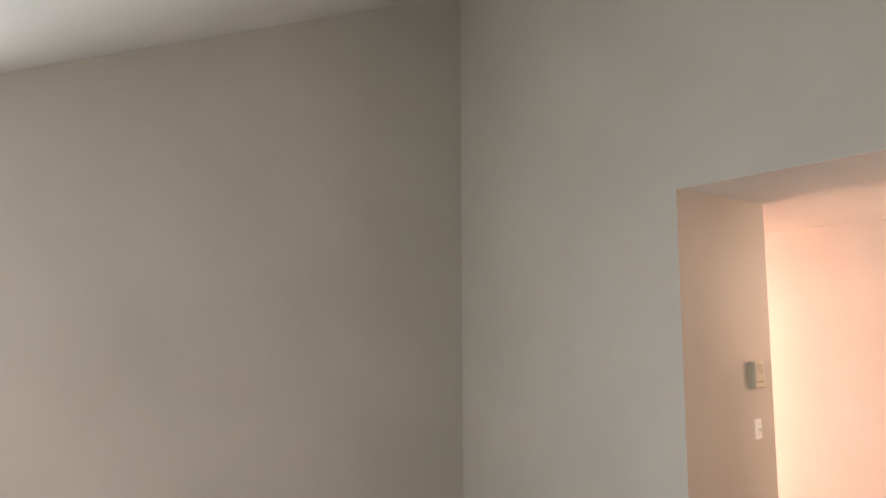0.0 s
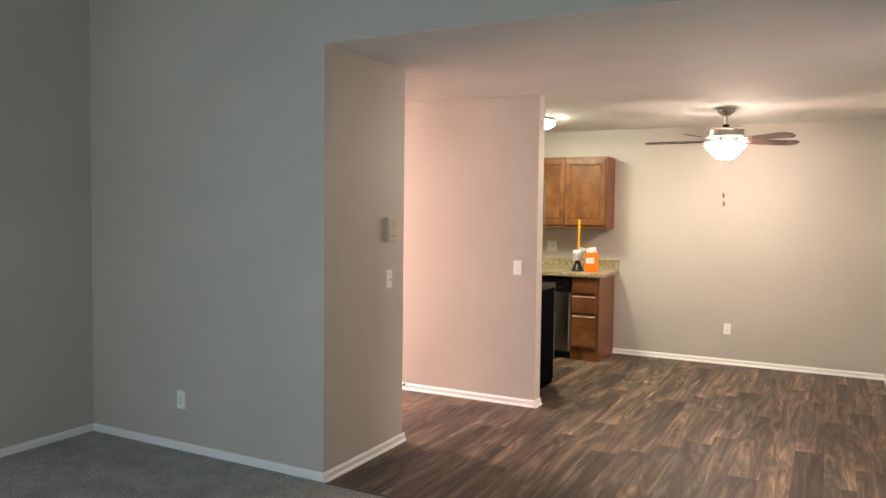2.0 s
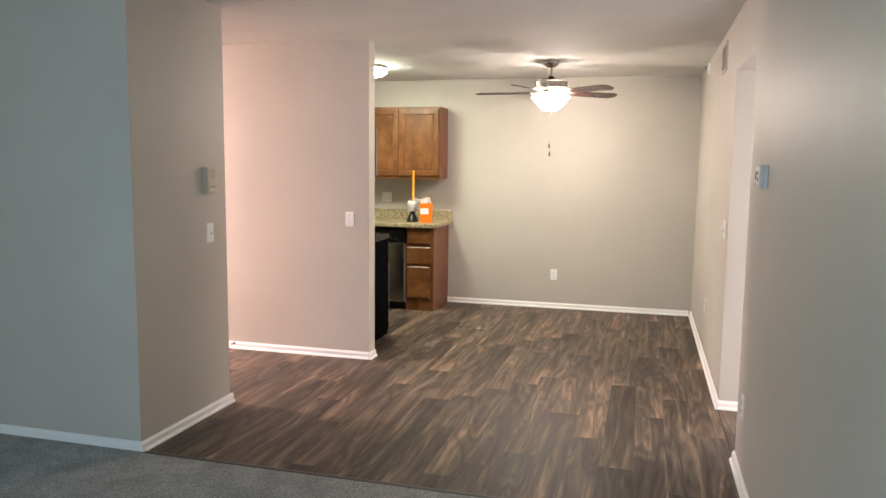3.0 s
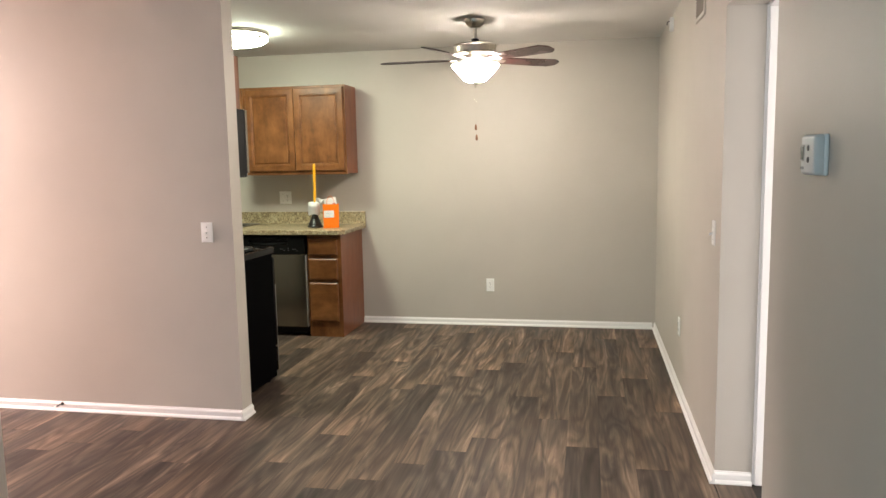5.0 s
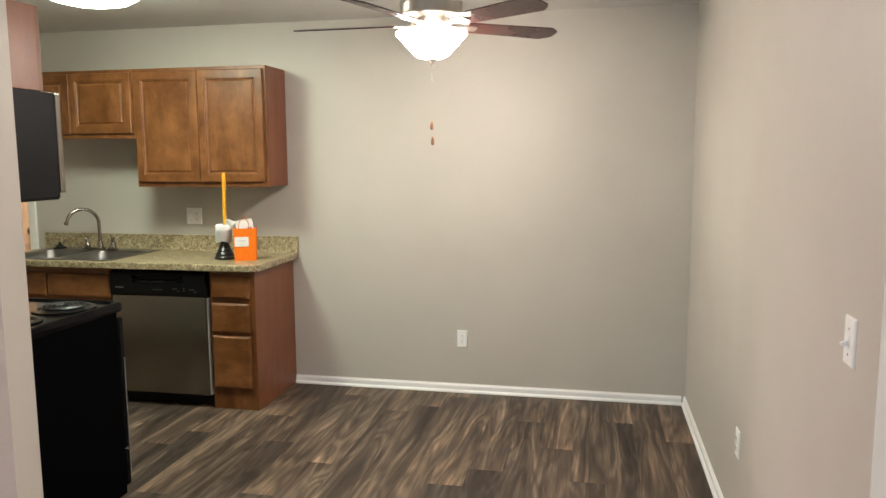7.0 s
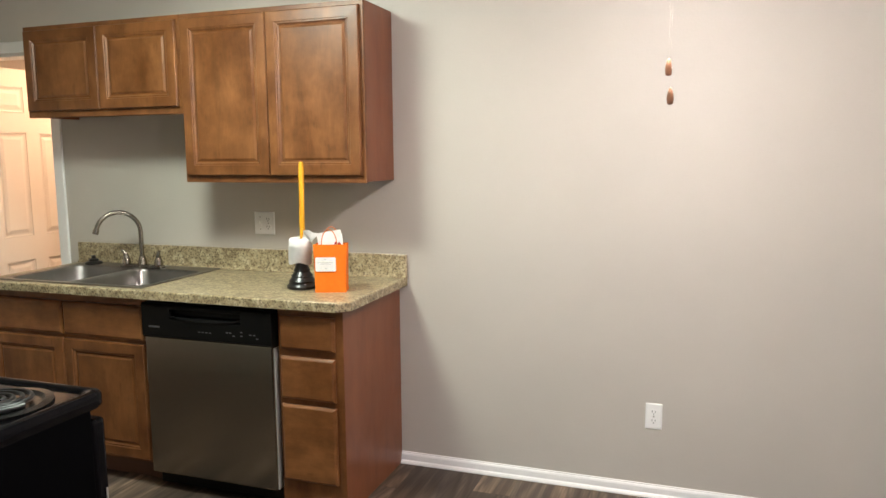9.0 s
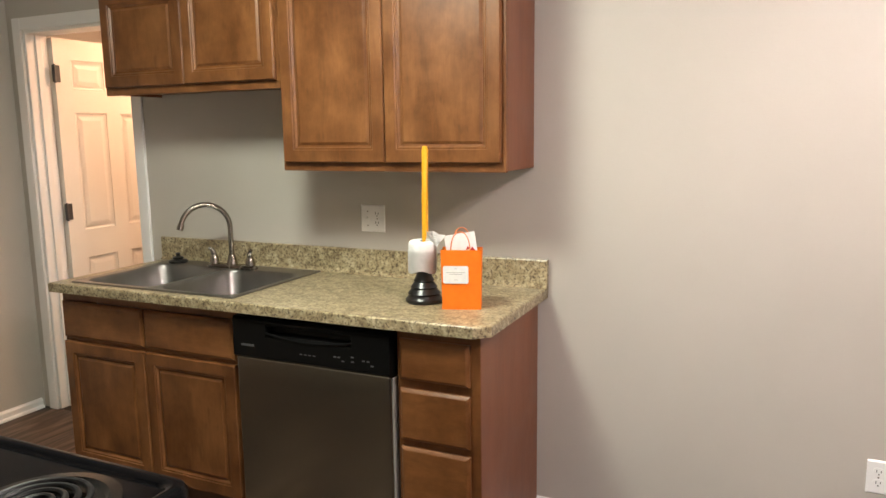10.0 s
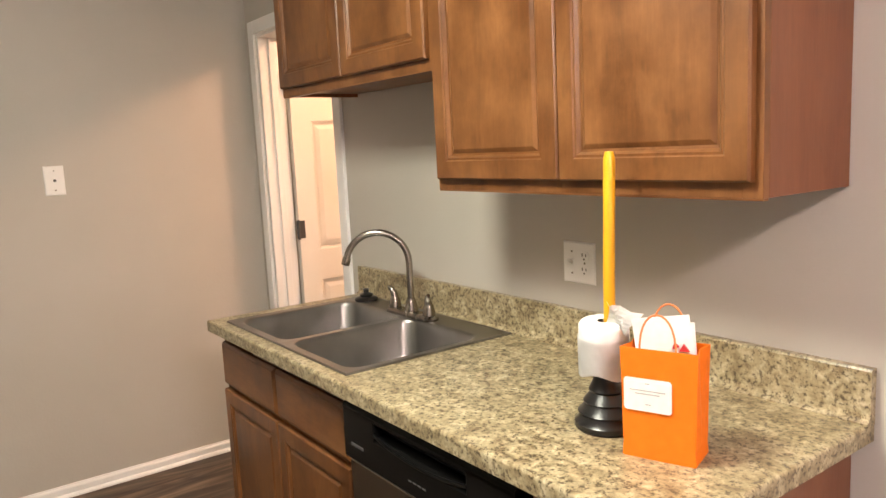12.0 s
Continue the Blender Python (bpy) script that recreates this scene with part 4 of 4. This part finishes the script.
mw = thing("microwave", pose(-2.452, SY_BACK - 0.004, 1.399), "black over-range microwave with a stainless front", "microwave")
part("body", box((-0.379, 0.0, 0.0), (0.379, 0.345, 0.408), 0.004), CASING, mw, "dark grey painted casing")
mwd = part("door", box((-0.381, 0.346, 0.02), (0.20, 0.375, 0.405), 0.004), STAINLESS, mw, "stainless framed door")
part("door_window", box((-0.33, 0.3752, 0.08), (0.11, 0.377, 0.35)), material("microwave_glass", (0.006, 0.006, 0.007), 0.08), mwd)
part("control_panel", box((0.203, 0.346, 0.02), (0.381, 0.375, 0.405), 0.004), STAINLESS, mw)
part("handle", tube([(0.165, 0.378, 0.06), (0.165, 0.408, 0.08), (0.165, 0.408, 0.35), (0.165, 0.378, 0.37)], 0.009, 12), CHROME, mwd, "", True)
part("vent_grille", box((-0.379, 0.01, -0.006), (0.379, 0.335, 0.0)), BLACK, mw)

# ---- lamps and ceiling fan ----
FX, FY = -0.765, 6.890
BOWL = pose(0, 0, 0.022)
fan = thing("ceiling_fan", pose(FX, FY, H), "five-blade ceiling fan with lit frosted bowl", "ceiling fan")
part("canopy", lathe([(0.068, -0.001), (0.070, -0.012), (0.060, -0.035), (0.036, -0.058), (0.030, -0.062)], 32), FANMETAL, fan, "brushed nickel canopy", True)
part("downrod", tube([(0, 0, -0.05), (0, 0, -0.168)], 0.0125, 16), FANMETAL, fan, "", True)
part("coupler", lathe([(0.020, -0.132), (0.027, -0.137), (0.027, -0.156), (0.020, -0.166)], 24), BLACK, fan, "", True)
part("motor_housing", lathe([(0.05, -0.164), (0.13, -0.170), (0.150, -0.178), (0.152, -0.184), (0.147, -0.188), (0.147, -0.226), (0.152, -0.230), (0.150, -0.238), (0.10, -0.250), (0.09, -0.286), (0.06, -0.294)], 48), FANMETAL, fan, "brushed nickel motor housing", True)
for k in range(5):
    a = 36 + 72 * k
    arm = bmesh.new()
    rings([[(0.07, -0.022, -0.004), (0.07, 0.022, -0.004), (0.07, 0.022, 0.004), (0.07, -0.022, 0.004)],
           [(0.13, -0.014, -0.012), (0.13, 0.014, -0.012), (0.13, 0.014, -0.004), (0.13, -0.014, -0.004)],
           [(0.175, -0.035, -0.010), (0.175, 0.035, -0.010), (0.175, 0.035, -0.005), (0.175, -0.035, -0.005)],
           [(0.235, -0.028, -0.010), (0.235, 0.028, -0.010), (0.235, 0.028, -0.005), (0.235, -0.028, -0.005)]], bm=arm)
    part("blade_arm", arm, FANMETAL, fan, "", False, pose(0, 0, -0.272, 0, 0, a) @ pose(0, 0, 0, -9, 0, 0))
    outline = [(0.17, -0.054), (0.615, -0.070), (0.628, -0.069), (0.668, -0.040), (0.676, -0.030), (0.676, 0.030), (0.668, 0.040), (0.628, 0.069), (0.615, 0.070), (0.17, 0.054)]
    part("blade", prism(outline, -0.003, 0.003), BLADE, fan, "dark mahogany-finish blade", False, pose(0, 0, -0.275, 0, 0, a) @ pose(0, 0, 0, -12, 0, 0))
# opaque inner shell, added to keep the bowl's own glow off the ceiling
part("bowl_glow_shield", lathe([(0.148, -0.331), (0.161, -0.336), (0.147, -0.358), (0.109, -0.400), (0.077, -0.433), (0.052, -0.446), (0.0, -0.450)], 48, first=False, last=False), BOWLIN, fan, "", True, BOWL)
for a in (30, 210):
    part("bulb", lathe([(0.0, -0.372), (0.014, -0.369), (0.022, -0.358), (0.022, -0.344), (0.014, -0.332), (0.010, -0.326)], 20, (0.050 * math.cos(radians(a)), 0.050 * math.sin(radians(a))), first=False), BULB, fan, "lit bulb inside the bowl", True, BOWL)
part("light_fitter", lathe([(0.050, -0.290), (0.052, -0.300), (0.058, -0.308), (0.058, -0.318), (0.030, -0.328), (0.012, -0.345), (0.012, -0.45)], 36), FANMETAL, fan, "", True)
part("bowl", lathe([(0.150, -0.330), (0.165, -0.334), (0.166, -0.342), (0.150, -0.360), (0.112, -0.402), (0.080, -0.436), (0.054, -0.449), (0.0, -0.453)], 48, first=False, last=False), FANGLASS, fan, "lit frosted glass bowl", True, BOWL)
part("finial", lathe([(0.0, -0.451), (0.022, -0.452), (0.020, -0.459), (0.008, -0.475), (0.007, -0.485), (0.0, -0.489)], 20, first=False, last=False), FANMETAL, fan, "", True, BOWL)
for dx, dy, z_end in ((-0.003, 0.004, 0.720), (0.003, -0.004, 0.792)):
    ch = bmesh.new()
    for k in range(int((z_end - 0.466) / 0.006)):
        bmesh.ops.create_icosphere(ch, subdivisions=1, radius=0.0008, matrix=Matrix.Translation((dx, dy, -0.467 - 0.006 * k)))
    chain = part("pull_chain", ch, CHROME, fan, "fine bead pull chain")
    part("pull", lathe([(0.0, -z_end + 0.003), (0.004, -z_end), (0.0075, -z_end - 0.014), (0.009, -z_end - 0.026), (0.0075, -z_end - 0.038), (0.003, -z_end - 0.041), (0.0, -z_end - 0.041)], 16, (dx, dy), first=False, last=False), PULLWOOD, chain, "small wooden pull", True)


def flush_light(m, r, glass, label):
    ob = thing("flush_ceiling_light", m, label, "ceiling light")
    part("pan", lathe([(r * 0.96, -0.001), (r, -0.006), (r, -0.028), (r * 0.97, -0.034), (r * 0.9, -0.035)], 48), NICKEL, ob, "brushed nickel ring", True)
    part("diffuser", lathe([(r * 0.93, -0.030), (r * 0.97, -0.045), (r * 0.95, -0.065), (r * 0.8, -0.088), (r * 0.5, -0.104), (r * 0.2, -0.110), (0.0, -0.111)], 48, first=False, last=False), glass, ob, "lit frosted glass diffuser", True)
    part("band", lathe([(r * 0.99, -0.050), (r * 1.0, -0.052), (r * 1.0, -0.060), (r * 0.985, -0.062)], 48, first=False, last=False), NICKEL, ob, "", True)
    part("clip", box((r * 0.97, -0.012, -0.066), (r * 1.03, 0.012, -0.048), 0.002), NICKEL, ob)
    return ob


flush_light(pose(-2.535, 6.86, H, 0, 0, -20), 0.235, KITCHENGLASS, "round flush kitchen ceiling light, lit")
# hall lamp is out of view, set far west for an even hall wall
flush_light(pose(-5.60, 4.52, H), 0.20, HALLGLASS, "round flush hall ceiling light, lit")
flush_light(pose(-4.10, 8.95, H), 0.15, LAUNDRYGLASS, "round flush laundry ceiling light, lit")


# ---- wall plates and devices ----
def plate_base(name, m, label, category, w=0.070, h=0.115, group=""):
    """A cover plate in the xz plane facing -y."""
    ob = thing(name, m, label, category, group)
    part("cover_plate", rect_rings(w, h, [(0.0, 0.0), (0.0, 0.002), (0.004, 0.0055), (0.006, 0.006)]), PLATE, ob)
    return ob


def receptacle(ob, x=0.0):
    for z in (-0.0195, 0.0195):
        part("socket", rings([rounded_rect(0, 0, 0.034, 0.028, 0.012, 0.0, 4), rounded_rect(0, 0, 0.034, 0.028, 0.012, 0.0025, 4)]), PLATE, ob, m=pose(x, -0.0055, z, 90, 0, 0))
        bm = boxes([((x - 0.0075, -0.0092, z - 0.001), (x - 0.0055, -0.0078, z + 0.008)), ((x + 0.0055, -0.0092, z - 0.001), (x + 0.0075, -0.0078, z + 0.006)), ((x - 0.002, -0.0092, z - 0.010), (x + 0.002, -0.0078, z - 0.006))])
        part("slots", bm, SLOT, ob)


def toggle(ob, x=0.0, tilt=25):
    part("toggle_frame", box((x - 0.008, -0.0075, -0.014), (x + 0.008, -0.0055, 0.014)), PLATE, ob)
    part("toggle", box((-0.0045, -0.018, -0.005), (0.0045, 0.0, 0.005), 0.0015), PLATE, ob, m=pose(x, -0.006, 0, tilt, 0, 0))


def screws(ob, pts):
    for x, z in pts:
        part("screw", lathe([(0.003, 0.0), (0.003, 0.0008), (0.0, 0.0014)], 10, last=False), CHROME, ob, m=pose(x, -0.0058, z, 90, 0, 0))


def outlet(m, label):
    ob = plate_base("outlet", m, label, "outlet", group="wall outlets")
    receptacle(ob)
    screws(ob, [(0, 0)])
    return ob


def light_switch(m, label):
    ob = plate_base("light_switch", m, label, "light switch", group="light switches")
    toggle(ob)
    screws(ob, [(0, 0.03), (0, -0.03)])
    return ob


outlet(pose(-0.837, NORTH, 0.362), "white duplex outlet low on the dining wall")
outlet(pose(EAST, 6.432, 0.406, 0, 0, -90), "white duplex outlet low on the side wall")
outlet(pose(EAST, 3.98, 0.36, 0, 0, -90), "white duplex outlet below the thermostat")
outlet(pose(-3.523, LIV_N, 0.326), "white duplex outlet on the living room wall")
light_switch(pose(-2.112, HALL_N, 1.094), "white toggle light switch by the kitchen")
light_switch(pose(EAST, 5.232, 1.122, 0, 0, -90), "white toggle light switch beside the bedroom door")
light_switch(pose(PIER_E, 4.090, 1.098, 0, 0, 90), "white toggle light switch below the keypad")
ob = plate_base("switch_and_outlet", pose(-2.736, NORTH, 1.154), "white two-gang plate with switch and outlet", "outlet", 0.116, 0.115)
receptacle(ob, 0.023)
toggle(ob, -0.023, -25)
screws(ob, [(-0.023, 0.03), (-0.023, -0.03), (0.023, 0)])
ob = plate_base("cable_jack", pose(WEST, 7.175, 1.42, 0, 0, 90), "white wall plate with a centre jack", "wall plate", 0.080, 0.127)
part("jack", lathe([(0.006, 0.0), (0.006, 0.008), (0.002, 0.009), (0.0, 0.009)], 14, last=False), DARKMETAL, ob, m=pose(0, -0.006, 0, 90, 0, 0))
screws(ob, [(0, 0.042), (0, -0.042)])

k = thing("intercom", pose(PIER_E, 4.074, 1.412, 0, 0, 90), "aged beige wall intercom box with speaker slots", "intercom")
ic = part("case", rect_rings(0.108, 0.150, [(0.0, 0.0), (0.0, 0.034), (0.004, 0.040), (0.010, 0.042)]), BEIGE, k)
# slots are flush strips; their shade is put into a darker beige
INTERCOMSLOT = material("shaded_beige_slot", (0.36, 0.32, 0.24), 0.6)
for i in range(6):
    part("slot", box((-0.026, -0.0426, 0.058 - 0.010 * i), (0.026, -0.0418, 0.061 - 0.010 * i)), INTERCOMSLOT, ic)
part("button_bar", box((-0.032, -0.045, -0.044), (0.032, -0.0415, -0.032), 0.001), material("brown_button_bar", (0.42, 0.37, 0.28), 0.5), ic)

th = thing("thermostat", pose(EAST, 3.690, 1.476, 0, 0, -90), "white digital wall thermostat", "thermostat")
part("base", box((-0.060, -0.010, -0.051), (0.060, 0.0, 0.051), 0.004), PLATE, th)
case = part("case", box((-0.057, -0.034, -0.050), (0.057, -0.006, 0.050), 0.010, 4), material("pale_grey_plastic", (0.72, 0.73, 0.72), 0.4), th, "", True)
part("bezel", box((-0.053, -0.0350, -0.016), (-0.021, -0.0336, 0.026), 0.0006), material("grey_bezel", (0.40, 0.40, 0.39), 0.5), case)
part("display", box((-0.049, -0.0358, -0.012), (-0.026, -0.0344, 0.021)), SCREEN, case, "grey display")
for z in (0.017, -0.012):
    part("button", lathe([(0.0075, 0.0), (0.0075, 0.002), (0.006, 0.0028), (0.0, 0.003)], 20, last=False), DIMINK, case, "round grey button", True, pose(0.012, -0.0336, z, 90, 0, 0))
for x in (-0.045, -0.028):
    part("button", box((x - 0.004, -0.0356, -0.036), (x + 0.004, -0.0336, -0.029), 0.001), INK, case)

VENTSLAT = material("grey_brown_vent_slat", (0.22, 0.19, 0.16), 0.6)
v = thing("air_vent", pose(EAST, 5.80, 2.275, 0, 0, -90), "painted supply air grille high on the wall", "vent")
part("frame", boxes([((-0.15, -0.008, -0.10), (0.15, 0, -0.078)), ((-0.15, -0.008, 0.078), (0.15, 0, 0.10)), ((-0.15, -0.008, -0.078), (-0.128, 0, 0.078)), ((0.128, -0.008, -0.078), (0.15, 0, 0.078))], 0.002), WALL, v)
# dark sheet on the wall stands for the unlit duct behind the slats
part("backing", box((-0.128, -0.002, -0.078), (0.128, -0.0005, 0.078)), SLOT, v)
for i in range(9):
    part("slat", box((-0.128, -0.0015, -0.007), (0.128, 0.0005, 0.007)), VENTSLAT, v, m=pose(0, -0.006, -0.066 + 0.0165 * i, 35, 0, 0))

sd = thing("door_chime_sensor", pose(EAST, 7.10, 2.370, 0, 0, -90), "small white fixture high on the wall", "sensor")
part("base", rect_rings(0.05, 0.09, [(0, 0), (0, 0.018), (0.006, 0.024)]), PLATE, sd)
part("clip", tube([(0, -0.022, 0.02), (0, -0.04, 0.015), (0, -0.042, -0.004)], 0.004, 8), DARKMETAL, sd)

ds = thing("door_stop", pose(-3.13, HALL_N - 0.0125, 0.045), "spring door stop on the hall baseboard", "door stop")
part("flange", lathe([(0.010, 0), (0.010, 0.004), (0.005, 0.006)], 14), DARKMETAL, ds, m=pose(0, 0, 0, 90, 0, 0))
part("spring", tube([(0.0045 * math.cos(a * 0.9), -0.004 - 0.0011 * a, 0.0045 * math.sin(a * 0.9)) for a in range(56)], 0.0012, 6), DARKMETAL, ds)
part("tip", lathe([(0.007, 0.064), (0.007, 0.074), (0.004, 0.078)], 12), PLATE, ds, m=pose(0, 0, 0, 90, 0, 0))

# ---- floor planks ----
floor = bpy.data.objects["floor"]
shared = {}
# end joints of the boards, column by column from the east wall
JOINTS = (5.98, 6.62, 6.226, 5.383, 5.77, 6.147, 5.433, 6.70, 5.05, 6.31)


def plank(x0, x1, y0, y1, south):
    """One board, cut to x0..x1 and y0..y1; south: where its full length begins."""
    if x1 - x0 < 0.01 or y1 - y0 < 0.01:
        return
    cx, cy = (x0 + x1) / 2, south + PL / 2
    key = (round(x1 - x0, 4), round(y0 - cy, 4), round(y1 - cy, 4))
    if key not in shared:
        w, a, b = key
        shared[key] = finish(rings([[(-w / 2 + i, a + i, z), (w / 2 - i, a + i, z), (w / 2 - i, b - i, z), (-w / 2 + i, b - i, z)]
                                    for i, z in ((0.0, -0.004), (0.0, -0.0004), (0.0007, 0.0))]), "plank", PLANK)
    ob = new("plank", shared[key])
    ob.parent = floor
    ob.location = (cx, cy, 0)


x, column = EAST - 0.006, 0
plank(EAST - 0.006, EAST, LIV_N, NORTH, LIV_N)
while x > HALL_W + 0.01:
    x0 = max(x - PW, HALL_W)
    y = JOINTS[column % len(JOINTS)] + 0.21 * (column // len(JOINTS))
    while y > LIV_N - PL:
        y -= PL
    while y < NORTH - 0.01:
        a, b = max(y, LIV_N), min(y + PL, NORTH)
        if (x + x0) / 2 < PIER_E:
            a = max(a, PIER_N)
        if (x + x0) / 2 < WEST:
            b = min(b, HALL_N)
        if b > a:
            plank(x0, x, a, b, y)
        y += PL
    x -= PW
    column += 1
plank(EAST, EAST + 0.155, RY0, RY0 + 0.45, RY0 + 0.45 - PL)
plank(EAST, EAST + 0.155, RY0 + 0.45, RY1, RY0 + 0.45)
